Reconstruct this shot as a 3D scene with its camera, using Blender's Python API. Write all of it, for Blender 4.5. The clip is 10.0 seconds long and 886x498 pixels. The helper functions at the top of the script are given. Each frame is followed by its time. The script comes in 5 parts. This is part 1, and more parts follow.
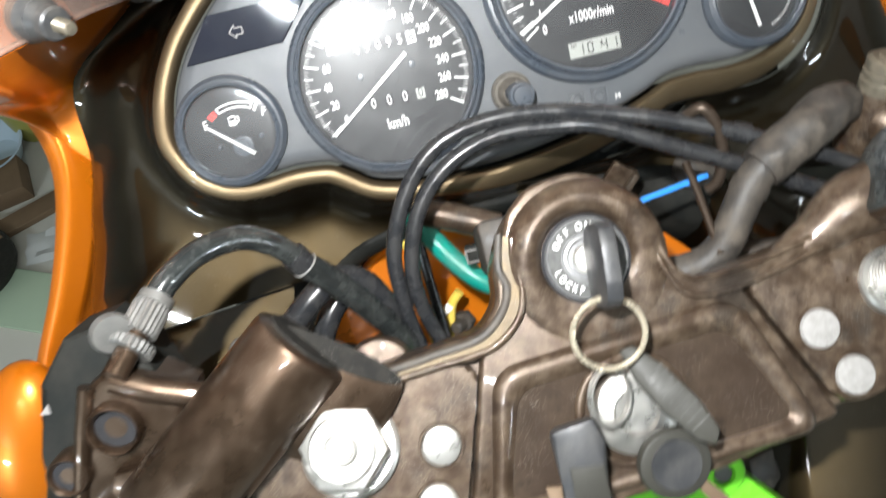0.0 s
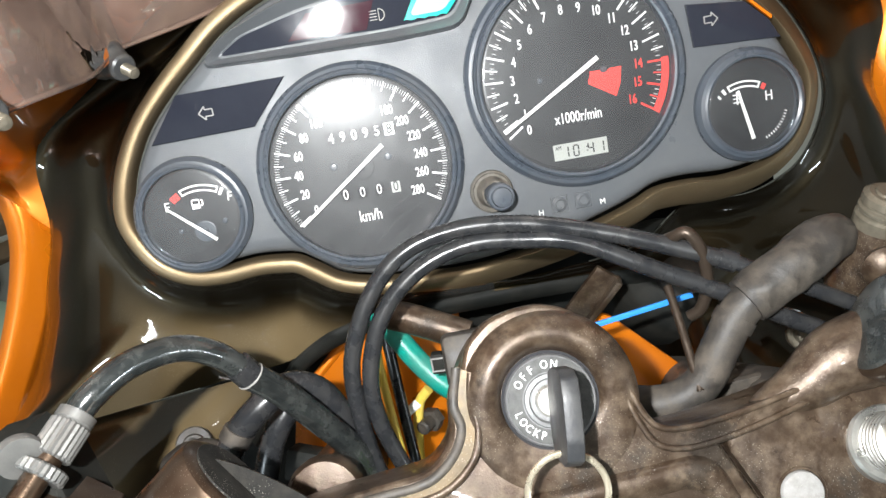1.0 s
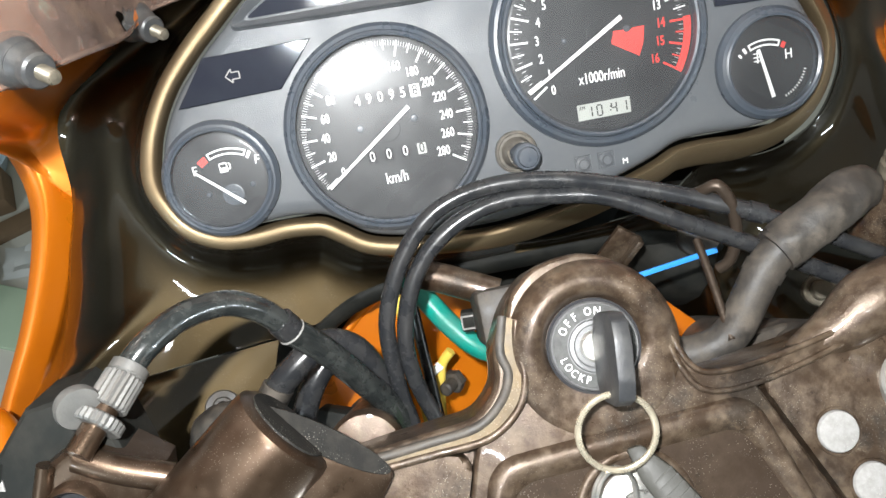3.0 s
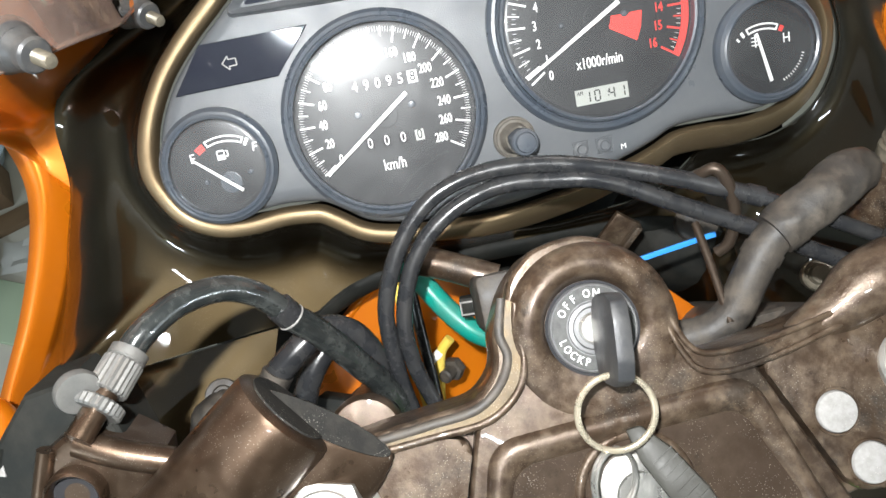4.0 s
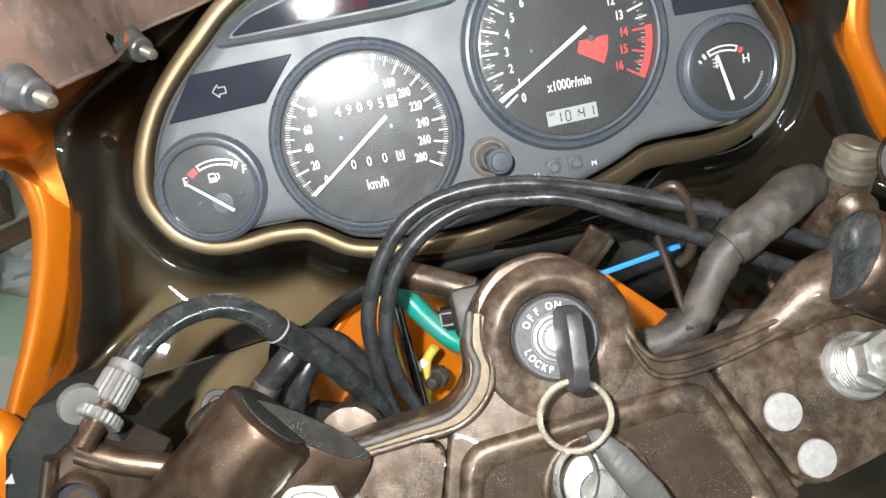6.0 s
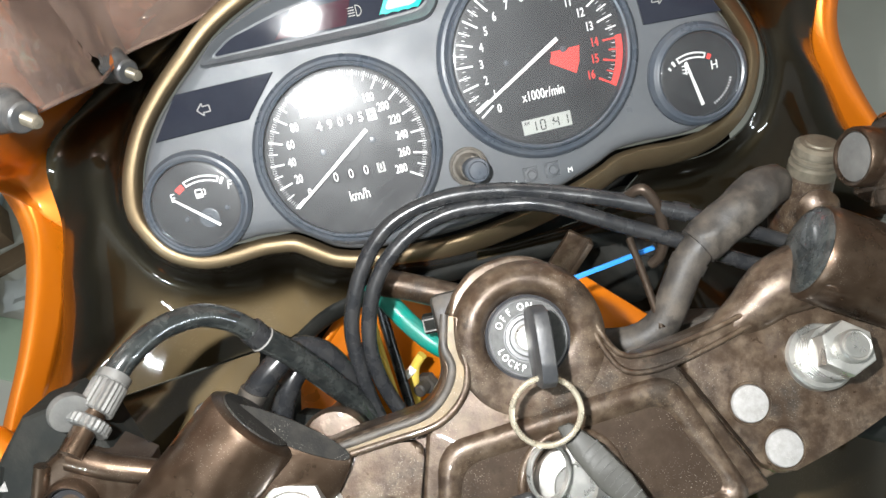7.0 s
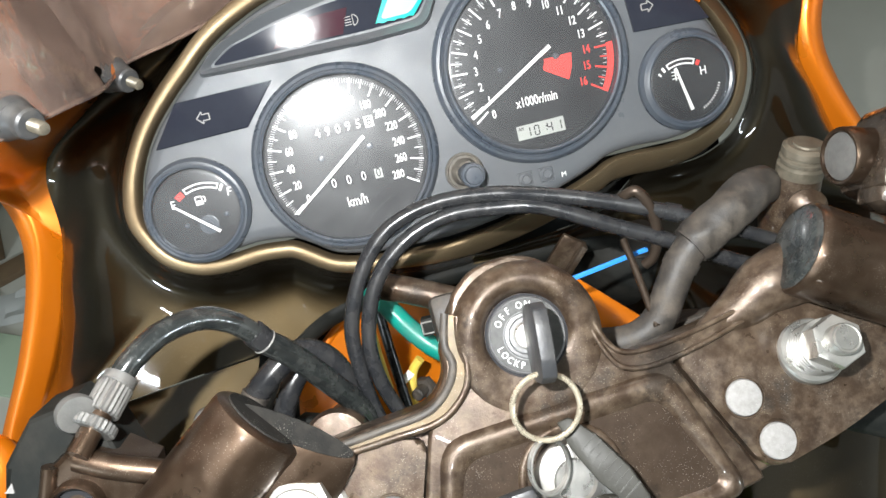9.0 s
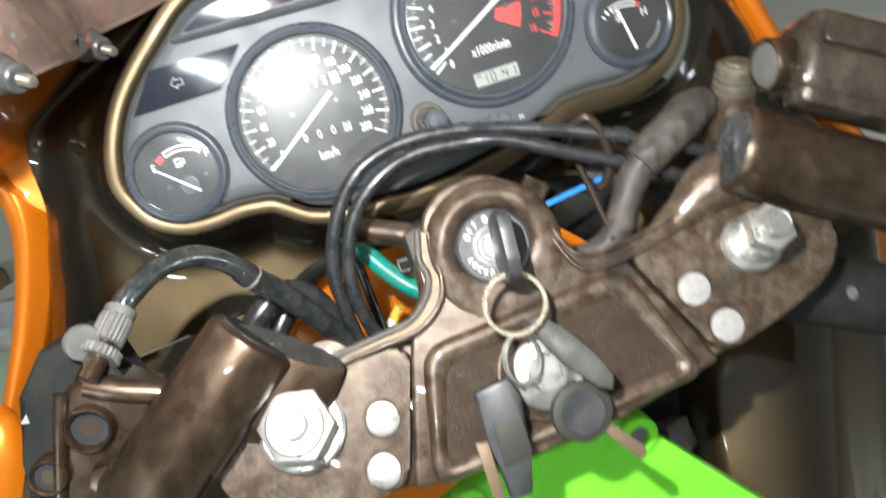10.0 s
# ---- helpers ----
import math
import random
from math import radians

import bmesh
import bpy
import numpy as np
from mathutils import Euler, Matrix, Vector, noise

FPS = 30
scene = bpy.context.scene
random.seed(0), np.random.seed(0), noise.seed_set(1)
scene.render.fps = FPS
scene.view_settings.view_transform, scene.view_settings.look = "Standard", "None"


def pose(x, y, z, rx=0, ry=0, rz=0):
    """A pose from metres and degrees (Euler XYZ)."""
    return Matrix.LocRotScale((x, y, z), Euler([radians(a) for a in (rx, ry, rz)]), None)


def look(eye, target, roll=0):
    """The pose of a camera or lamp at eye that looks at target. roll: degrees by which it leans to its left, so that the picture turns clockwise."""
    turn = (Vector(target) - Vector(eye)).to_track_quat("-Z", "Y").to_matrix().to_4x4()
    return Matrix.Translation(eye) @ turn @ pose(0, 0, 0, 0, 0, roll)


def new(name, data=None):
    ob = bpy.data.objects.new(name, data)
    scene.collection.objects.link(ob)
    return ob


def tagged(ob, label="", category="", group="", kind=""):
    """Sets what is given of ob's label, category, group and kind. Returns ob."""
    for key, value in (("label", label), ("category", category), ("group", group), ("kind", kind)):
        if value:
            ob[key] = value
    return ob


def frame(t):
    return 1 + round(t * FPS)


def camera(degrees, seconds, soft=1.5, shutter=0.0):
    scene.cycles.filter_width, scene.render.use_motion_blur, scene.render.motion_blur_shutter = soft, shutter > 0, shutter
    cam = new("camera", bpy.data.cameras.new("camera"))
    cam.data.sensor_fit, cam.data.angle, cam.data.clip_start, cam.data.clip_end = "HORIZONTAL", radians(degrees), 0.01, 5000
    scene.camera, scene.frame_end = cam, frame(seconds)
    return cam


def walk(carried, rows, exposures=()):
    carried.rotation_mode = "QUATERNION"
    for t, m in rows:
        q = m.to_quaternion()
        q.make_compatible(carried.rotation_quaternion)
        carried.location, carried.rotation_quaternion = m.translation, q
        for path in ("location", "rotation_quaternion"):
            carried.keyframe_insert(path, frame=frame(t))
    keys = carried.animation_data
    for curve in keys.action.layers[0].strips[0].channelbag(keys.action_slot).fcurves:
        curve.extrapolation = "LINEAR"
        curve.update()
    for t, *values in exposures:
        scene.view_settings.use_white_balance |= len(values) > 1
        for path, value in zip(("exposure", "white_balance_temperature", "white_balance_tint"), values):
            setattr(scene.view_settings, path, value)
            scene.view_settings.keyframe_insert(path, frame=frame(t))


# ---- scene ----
cam = camera(62.0, 10.0, shutter=0.5)
# the dash face stands in the plane y = 0 of its own frame: x right, z up along the face, y away from the rider
DASH = pose(0, 0, 1.05, -48, 0, 0)
PATH = [
    (0, -0.0556, -0.3754, 0.0254, 74.97, 13.49, -4.44),
    (0.5, -0.0388, -0.3526, 0.0392, 78.00, 9.93, -3.80),
    (1, -0.0363, -0.3506, 0.0441, 78.60, 10.02, -3.81),
    (1.5, -0.0386, -0.3476, 0.0432, 77.81, 10.52, -4.70),
    (2, -0.0469, -0.3546, 0.0423, 77.60, 10.36, -5.13),
    (2.5, -0.0550, -0.3558, 0.0399, 77.33, 10.45, -4.92),
    (4, -0.0572, -0.3558, 0.0355, 76.39, 10.91, -5.10),
    (4.5, -0.0521, -0.3642, 0.0348, 76.33, 11.00, -5.23),
    (5, -0.0500, -0.3694, 0.0406, 76.26, 11.28, -5.41),
    (6.5, -0.0435, -0.3793, 0.0400, 77.30, 12.32, -5.29),
    (7, -0.0390, -0.3864, 0.0391, 77.85, 13.21, -5.53),
    (7.5, -0.0418, -0.3922, 0.0421, 78.51, 13.45, -6.22),
    (8, -0.0417, -0.3957, 0.0395, 78.76, 13.49, -6.28),
    (8.5, -0.0417, -0.3926, 0.0382, 78.62, 13.61, -6.31),
    (9, -0.0434, -0.3928, 0.0369, 78.61, 13.65, -6.34),
    (9.5, -0.0459, -0.4013, 0.0348, 78.61, 13.97, -6.32),
    (9.8, -0.0456, -0.4130, 0.0203, 79.27, 15.28, -6.66),
    (10, -0.0524, -0.4221, 0.0119, 77.74, 17.33, -9.20),
]
walk(cam, [(t, DASH @ pose(*p)) for t, *p in PATH])

# ---------------------------------------------------------------- light
EXPOSURE = 0.0
scene.view_settings.exposure = EXPOSURE
world = bpy.data.worlds.new("workshop_air")
world.use_nodes = True
world.node_tree.nodes["Background"].inputs[0].default_value = (0.75, 0.85, 1.0, 1)
world.node_tree.nodes["Background"].inputs[1].default_value = 0.02
scene.world = world


def lamp(name, kind, at, watts, colour=(1, 1, 1), aim=None, **sizes):
    data = bpy.data.lights.new(name, kind)
    data.energy, data.color = watts, colour
    for key, value in sizes.items():
        if key == "radius":
            data.shadow_soft_size = value
        if key == "long":
            data.shape, data.size, data.size_y = "RECTANGLE", value[0], value[1]
    ob = new(name, data)
    ob.matrix_world = look(at, aim) if aim else Matrix.Translation(at)
    return ob


# the white light of the phone that films, held beside its lens
lamp("phone_light", "POINT", DASH @ Vector((-0.084, -0.405, 0.092)), 18.0, (0.97, 0.985, 0.99), radius=0.005)
# fluorescent tubes on the walls and the ceiling behind the rider, placed by their reflections
lamp("tube_light", "AREA", (-2.35, -2.92, 2.20), 80, (0.80, 0.92, 1.0), aim=(-0.2, 0, 1.0), long=(1.2, 0.016))
# shortened and set close so its streak on the panel fits the camera's view
tube = lamp("tube_light", "AREA", (-0.289, -1.006, 2.520), 6, (0.86, 0.95, 1.0), aim=(-0.2, 0, 1.0), long=(0.21, 0.012))
tube.matrix_world = tube.matrix_world @ pose(0, 0, 0, 0, 0, 146.3)
lamp("tube_light", "AREA", (2.92, -2.10, 1.60), 24, (0.84, 0.94, 1.0), aim=(0.2, 0, 1.0), long=(0.04, 0.9))

# ---------------------------------------------------------------- mesh helpers
FACE = Matrix(((1, 0, 0, 0), (0, 0, -1, 0), (0, 1, 0, 0), (0, 0, 0, 1)))  # u, v, out of the dash -> dash frame
STEER = Matrix(((1, 0, 0, 0), (0, 0.29, -0.957, -0.137), (0, 0.957, 0.29, -0.08), (0, 0, 0, 1)))
YOKE = STEER @ pose(0.0005, -0.0255, 0, 0, 0, 2.8)  # x right, y ahead, z along the steering axis
IDENT = Matrix.Identity(4)
BASE = {}


def thing(name, label, category, base, group="", kind=""):
    """An empty at a place of the dash frame, that carries the parts of one thing."""
    ob = new(name)
    ob.empty_display_size = 0.01
    ob.matrix_world = DASH @ Matrix.Translation(base)
    BASE[ob.name] = Vector(base)
    return tagged(ob, label, category, group, kind)


def part(name, bm, material, parent, label="", m=IDENT, sharp=28):
    """Links a bmesh, built in the frame m, as one mesh under a thing or a part."""
    base = BASE[parent.name]
    bm.transform(Matrix.Translation(-base) @ m)
    bmesh.ops.recalc_face_normals(bm, faces=bm.faces)
    data = bpy.data.meshes.new(name)
    bm.to_mesh(data)
    bm.free()
    for p in data.polygons:
        p.use_smooth = True
    data.set_sharp_from_angle(angle=radians(sharp))
    data.materials.append(material)
    ob = new(name, data)
    ob.parent = parent
    BASE[ob.name] = base
    if label:
        ob["label"] = label
    return ob


def spline(pts, n, closed=False):
    """n points of a Catmull-Rom curve through pts."""
    pts = [Vector(p) for p in pts]
    k = len(pts)
    out = []
    spans = k if closed else k - 1
    for i in range(n):
        f = i / (n if closed else n - 1) * spans
        j = min(int(f), spans - 1)
        f -= j
        q = [pts[(j + d) % k] if closed else pts[max(0, min(k - 1, j + d))] for d in (-1, 0, 1, 2)]
        out.append(0.5 * (2 * q[1] + (q[2] - q[0]) * f + (2 * q[0] - 5 * q[1] + 4 * q[2] - q[3]) * f * f
                          + (3 * q[1] - q[0] - 3 * q[2] + q[3]) * f ** 3))
    return out


def loft(rings, closed=True, bm=None, cap=(False, False)):
    bm = bm or bmesh.new()
    vs = [[bm.verts.new(p) for p in ring] for ring in rings]
    n = len(rings[0])
    for a, b in zip(vs, vs[1:]):
        for i in range(n if closed else n - 1):
            bm.faces.new((a[i], a[(i + 1) % n], b[(i + 1) % n], b[i]))
    if cap[0]:
        bm.faces.new(vs[0][::-1])
    if cap[1]:
        bm.faces.new(vs[-1])
    return bm


def lathe(profile, n=48, bm=None, at=(0, 0, 0), caps=(True, True)):
    """A body turned round z from (radius, height) pairs."""
    at = Vector(at)
    rings = [[at + Vector((r * math.cos(2 * math.pi * i / n), r * math.sin(2 * math.pi * i / n), h)) for i in range(n)] for r, h in profile]
    return loft(rings, True, bm, caps)


def tube(pts, radius, n=14, steps=40, bm=None, flat=1.0):
    """A round rod or hose along a smooth curve; radius: one number or one a point."""
    path = spline(pts, steps)
    k = len(pts)
    radii = [radius] * steps if isinstance(radius, (int, float)) else [
        radius[min(int(i / (steps - 1) * (k - 1)), k - 2)] * (1 - (i / (steps - 1) * (k - 1) - min(int(i / (steps - 1) * (k - 1)), k - 2)))
        + radius[min(int(i / (steps - 1) * (k - 1)), k - 2) + 1] * (i / (steps - 1) * (k - 1) - min(int(i / (steps - 1) * (k - 1)), k - 2)) for i in range(steps)]
    side = None
    rings = []
    for i, p in enumerate(path):
        way = (path[min(i + 1, steps - 1)] - path[max(i - 1, 0)]).normalized()
        if side is None:
            side = way.orthogonal().normalized()
        side = (side - way * side.dot(way)).normalized()
        up = way.cross(side)
        rings.append([p + (side * math.cos(2 * math.pi * j / n) + up * math.sin(2 * math.pi * j / n) * flat) * radii[i] for j in range(n)])
    return loft(rings, True, bm, (True, True))


def slab(outline, z0, z1, bevel=0.0, bm=None, segments=2, base_bevel=False):
    """A plate of the given outline between two heights, its upper edge rounded."""
    own = bmesh.new()
    low = [own.verts.new((p[0], p[1], z0)) for p in outline]
    top = [own.verts.new((p[0], p[1], z1)) for p in outline]
    n = len(low)
    own.faces.new(low[::-1])
    own.faces.new(top)
    for i in range(n):
        own.faces.new((low[i], low[(i + 1) % n], top[(i + 1) % n], top[i]))
    if bevel:
        rim = [e for e in own.edges if (e.verts[0].co.z > z1 - 1e-6 and e.verts[1].co.z > z1 - 1e-6)]
        if base_bevel:
            rim = list(own.edges)
        bmesh.ops.bevel(own, geom=rim, offset=bevel, segments=segments, profile=0.5, affect="EDGES", clamp_overlap=True)
    if bm is None:
        return own
    scrap = bpy.data.meshes.new("scrap")
    own.to_mesh(scrap)
    own.free()
    bm.from_mesh(scrap)
    bpy.data.meshes.remove(scrap)
    return bm


def lifted(loop, w):
    return [Vector((p.x, p.y, w)) for p in loop]


def plate(outline, z0, z1, r):
    """A plate with a softly rounded upper edge, for long curved outlines."""
    loop = [Vector(p) for p in outline]
    return loft([lifted(offset(loop, -r * (1 - math.cos(a))) if a else loop, z) for a, z in
                 [(0, z0)] + [(k * math.pi / 8, z1 - r + r * math.sin(k * math.pi / 8)) for k in range(5)]], cap=(True, True))


def box(sx, sy, sz, at=(0, 0, 0), bevel=0.0, bm=None, turn=0.0):
    c, s = math.cos(radians(turn)), math.sin(radians(turn))
    outline = [(at[0] + c * x - s * y, at[1] + s * x + c * y) for x, y in ((-sx / 2, -sy / 2), (sx / 2, -sy / 2), (sx / 2, sy / 2), (-sx / 2, sy / 2))]
    return slab(outline, at[2] - sz / 2, at[2] + sz / 2, bevel, bm, base_bevel=bevel > 0)


def offset(loop, d):
    """A closed counter-clockwise 2D loop moved outwards by d."""
    n = len(loop)
    out = []
    for i, p in enumerate(loop):
        way = (loop[(i + 1) % n] - loop[i - 1]).normalized()
        out.append(Vector((p.x + way.y * d, p.y - way.x * d)))
    return out


def ring(r, wire, n=40, m=10, bm=None, at=(0, 0, 0), tilt=IDENT, sx=1.0):
    at = Vector(at)
    rings = []
    for i in range(n):
        a = 2 * math.pi * i / n
        rings.append([at + tilt.to_3x3() @ Vector(((r + wire * math.cos(b)) * math.cos(a) * sx, (r + wire * math.cos(b)) * math.sin(a), wire * math.sin(b)))
                      for b in (2 * math.pi * j / m for j in range(m))])
    return loft(rings + [rings[0]], True, bm)


def circle(r, n=32, at=(0, 0), a0=0.0):
    return [(at[0] + r * math.cos(a0 + 2 * math.pi * i / n), at[1] + r * math.sin(a0 + 2 * math.pi * i / n)) for i in range(n)]


def grid(curves, bm=None, thick=0.0, back=(0, 1, 0)):
    """A smooth sheet through several curves of equally many points; thick: metres along back."""
    sheet = loft(curves, False, bm)
    if thick:
        back = Vector(back) * thick
        loft([[Vector(p) + back for p in c] for c in curves], False, sheet)
        rim = [list(curves[0]), [Vector(p) + back for p in curves[0]]]
        loft(rim, False, sheet)
        loft([list(curves[-1]), [Vector(p) + back for p in curves[-1]]], False, sheet)
        for k in (0, -1):
            loft([[Vector(c[k]) for c in curves], [Vector(c[k]) + back for c in curves]], False, sheet)
        bmesh.ops.remove_doubles(sheet, verts=sheet.verts, dist=1e-6)
    return sheet


def words(text, size, at=(0, 0, 0), turn=0.0, bm=None, squeeze=1.0, raise_by=0.00015, bold=0.0):
    """Raised lettering, centred at a place of the local plane."""
    curve = bpy.data.curves.new("lettering", "FONT")
    curve.body, curve.size, curve.align_x, curve.align_y, curve.extrude = text, size, "CENTER", "CENTER", raise_by
    curve.resolution_u, curve.offset = 3, bold
    holder = bpy.data.objects.new("lettering", curve)
    data = bpy.data.meshes.new_from_object(holder)
    data.transform(pose(*at, 0, 0, turn) @ Matrix.Diagonal((squeeze, 1, 1, 1)))
    bm = bm or bmesh.new()
    bm.from_mesh(data)
    bpy.data.objects.remove(holder)
    bpy.data.curves.remove(curve)
    bpy.data.meshes.remove(data)
    return bm


def rounded(pts, r, n=5):
    """An outline with its corners rounded; r: one radius or one a corner."""
    out = []
    k = len(pts)
    for i, p in enumerate(pts):
        p, a, b = Vector(p), Vector(pts[i - 1]), Vector(pts[(i + 1) % k])
        d = min(r if isinstance(r, (int, float)) else r[i], (a - p).length * .45, (b - p).length * .45)
        q0, q1 = p + (a - p).normalized() * d, p + (b - p).normalized() * d
        out += [q0.lerp(p, t).lerp(p.lerp(q1, t), t) for t in (j / (n - 1) for j in range(n))]
    return out


def polar(c, r, degrees):
    return Vector((c[0] + r * math.cos(radians(degrees)), c[1] + r * math.sin(radians(degrees))))


# ---------------------------------------------------------------- materials
def material(name, base, rough=0.5, metal=0.0, coat=0.0, second=None, patch=60.0, amount=0.5, grain=900.0, bump=0.1, dust=None, dust_amount=0.0,
             dust_scale=35.0, specks=0.0, rough_spread=0.1, ior=1.45, relief_scale=0.0, grime=0.0, grime_scale=40.0):
    mat = bpy.data.materials.new(name)
    mat.use_nodes = True
    t = mat.node_tree
    n, l = t.nodes, t.links
    shader = n["Principled BSDF"]
    coords = n.new("ShaderNodeTexCoord")
    shader.inputs["Metallic"].default_value = metal
    shader.inputs["Coat Weight"].default_value = coat
    shader.inputs["Coat Roughness"].default_value = 0.03
    shader.inputs["IOR"].default_value = ior

    def noise_tex(scale, detail=4.0, rough_n=0.6):
        x = n.new("ShaderNodeTexNoise")
        x.inputs["Scale"].default_value, x.inputs["Detail"].default_value, x.inputs["Roughness"].default_value = scale, detail, rough_n
        l.new(coords.outputs["Object"], x.inputs["Vector"])
        return x

    def ramp(source, lo, hi):
        x = n.new("ShaderNodeMapRange")
        x.inputs["From Min"].default_value, x.inputs["From Max"].default_value = lo, hi
        l.new(source, x.inputs["Value"])
        return x.outputs["Result"]

    def blend(fac, a, b, scale=1.0):
        x = n.new("ShaderNodeMix")
        x.data_type = "RGBA"
        k = n.new("ShaderNodeMath")
        k.operation = "MULTIPLY"
        k.use_clamp = True
        k.inputs[1].default_value = scale
        l.new(fac, k.inputs[0])
        l.new(k.outputs[0], x.inputs[0])
        for slot, v in ((6, a), (7, b)):
            if isinstance(v, tuple):
                x.inputs[slot].default_value = (*v, 1)
            else:
                l.new(v, x.inputs[slot])
        return x.outputs[2]

    second = second or tuple(c * 0.7 for c in base)
    big = noise_tex(patch)
    fine = noise_tex(grain, 3.0)
    colour = blend(ramp(big.outputs["Fac"], 0.35, 0.7), tuple(base), tuple(second), amount)
    roughness = n.new("ShaderNodeMapRange")
    roughness.inputs["From Min"].default_value, roughness.inputs["From Max"].default_value = 0.3, 0.7
    roughness.inputs["To Min"].default_value, roughness.inputs["To Max"].default_value = max(0.02, rough - rough_spread), min(1, rough + rough_spread)
    l.new(big.outputs["Fac"], roughness.inputs["Value"])
    rough_out = roughness.outputs["Result"]
    if dust:
        film = noise_tex(dust_scale, 8.0, 0.7)
        mask = ramp(film.outputs["Fac"], 0.42, 0.68)
        colour = blend(mask, colour, tuple(dust), dust_amount)
        less = n.new("ShaderNodeMath")
        less.operation = "MULTIPLY"
        less.inputs[1].default_value = -metal * dust_amount
        l.new(mask, less.inputs[0])
        plus = n.new("ShaderNodeMath")
        plus.use_clamp = True
        plus.inputs[1].default_value = metal
        l.new(less.outputs[0], plus.inputs[0])
        l.new(plus.outputs[0], shader.inputs["Metallic"])
        rr = n.new("ShaderNodeMath")
        rr.operation = "MULTIPLY_ADD"
        rr.use_clamp = True
        rr.inputs[1].default_value = 0.35 * dust_amount
        l.new(mask, rr.inputs[0])
        l.new(rough_out, rr.inputs[2])
        rough_out = rr.outputs[0]
    if grime:
        spots = noise_tex(grime_scale, 10.0, 0.72)
        colour = blend(ramp(spots.outputs["Fac"], 0.55, 0.61), colour, (0.010, 0.0075, 0.0055), grime)
    if specks:
        cells = n.new("ShaderNodeTexVoronoi")
        cells.inputs["Scale"].default_value = 1400.0
        l.new(coords.outputs["Object"], cells.inputs["Vector"])
        where = noise_tex(60.0, 2.0)
        dot = ramp(cells.outputs["Distance"], 0.20, 0.10)
        many = n.new("ShaderNodeMath")
        many.operation = "MULTIPLY"
        l.new(dot, many.inputs[0])
        l.new(ramp(where.outputs["Fac"], 0.45, 0.62), many.inputs[1])
        colour = blend(many.outputs[0], colour, (0.62, 0.58, 0.5), specks)
    l.new(colour, shader.inputs["Base Color"])
    l.new(rough_out, shader.inputs["Roughness"])
    relief = n.new("ShaderNodeBump")
    relief.inputs["Strength"].default_value = bump
    relief.inputs["Distance"].default_value = 0.0006
    l.new(fine.outputs["Fac"], relief.inputs["Height"])
    if relief_scale:
        coarse, pits = n.new("ShaderNodeBump"), noise_tex(relief_scale, 5.0)
        coarse.inputs["Strength"].default_value, coarse.inputs["Distance"].default_value = 0.11, 0.002
        l.new(pits.outputs["Fac"], coarse.inputs["Height"])
        l.new(coarse.outputs["Normal"], relief.inputs["Normal"])
    l.new(relief.outputs["Normal"], shader.inputs["Normal"])
    return mat


def clear(name, tint=(1, 1, 1), rough=0.05, veil=0.04, veil_colour=(0.8, 0.8, 0.8), gloss=1.0, haze=0.012, wave=0.0):
    """Clear glass or acrylic, with a little gloss and a film of dust or painted haze."""
    mat = bpy.data.materials.new(name)
    mat.use_nodes = True
    t = mat.node_tree
    n, l = t.nodes, t.links
    n.remove(n["Principled BSDF"])
    see, shine, film = n.new("ShaderNodeBsdfTransparent"), n.new("ShaderNodeBsdfGlossy"), n.new("ShaderNodeBsdfDiffuse")
    see.inputs[0].default_value = (*tint, 1)
    shine.inputs["Roughness"].default_value = rough
    film.inputs[0].default_value = (*veil_colour, 1)
    fres = n.new("ShaderNodeFresnel")
    fres.inputs[0].default_value = 1.0 + 0.46 * gloss
    coords, smear = n.new("ShaderNodeTexCoord"), n.new("ShaderNodeTexNoise")
    smear.inputs["Scale"].default_value, smear.inputs["Detail"].default_value = 45.0, 6.0
    l.new(coords.outputs["Object"], smear.inputs["Vector"])
    k = n.new("ShaderNodeMath")
    k.operation = "MULTIPLY"
    k.inputs[1].default_value = veil * 2
    l.new(smear.outputs["Fac"], k.inputs[0])
    if wave:
        dent, lumps = n.new("ShaderNodeBump"), n.new("ShaderNodeTexNoise")
        lumps.inputs["Scale"].default_value, lumps.inputs["Detail"].default_value = 28.0, 3.0
        dent.inputs["Strength"].default_value, dent.inputs["Distance"].default_value = wave, 0.006
        l.new(coords.outputs["Object"], lumps.inputs["Vector"])
        l.new(lumps.outputs["Fac"], dent.inputs["Height"])
        l.new(dent.outputs["Normal"], shine.inputs["Normal"])
    a, b = n.new("ShaderNodeMixShader"), n.new("ShaderNodeMixShader")
    l.new(k.outputs[0], a.inputs[0])
    l.new(see.outputs[0], a.inputs[1])
    l.new(film.outputs[0], a.inputs[2])
    l.new(fres.outputs[0], b.inputs[0])
    l.new(a.outputs[0], b.inputs[1])
    l.new(shine.outputs[0], b.inputs[2])
    wide, c = n.new("ShaderNodeBsdfGlossy"), n.new("ShaderNodeMixShader")
    wide.inputs["Roughness"].default_value = 0.3
    c.inputs[0].default_value = haze
    l.new(b.outputs[0], c.inputs[1])
    l.new(wide.outputs[0], c.inputs[2])
    l.new(c.outputs[0], n["Material Output"].inputs[0])
    return mat


def glowing(name, colour, strength):
    mat = bpy.data.materials.new(name)
    mat.use_nodes = True
    s = mat.node_tree.nodes["Principled BSDF"]
    s.inputs["Base Color"].default_value = (*colour, 1)
    s.inputs["Emission Color"].default_value = (*colour, 1)
    s.inputs["Emission Strength"].default_value = strength
    s.inputs["Roughness"].default_value = 0.2
    return mat


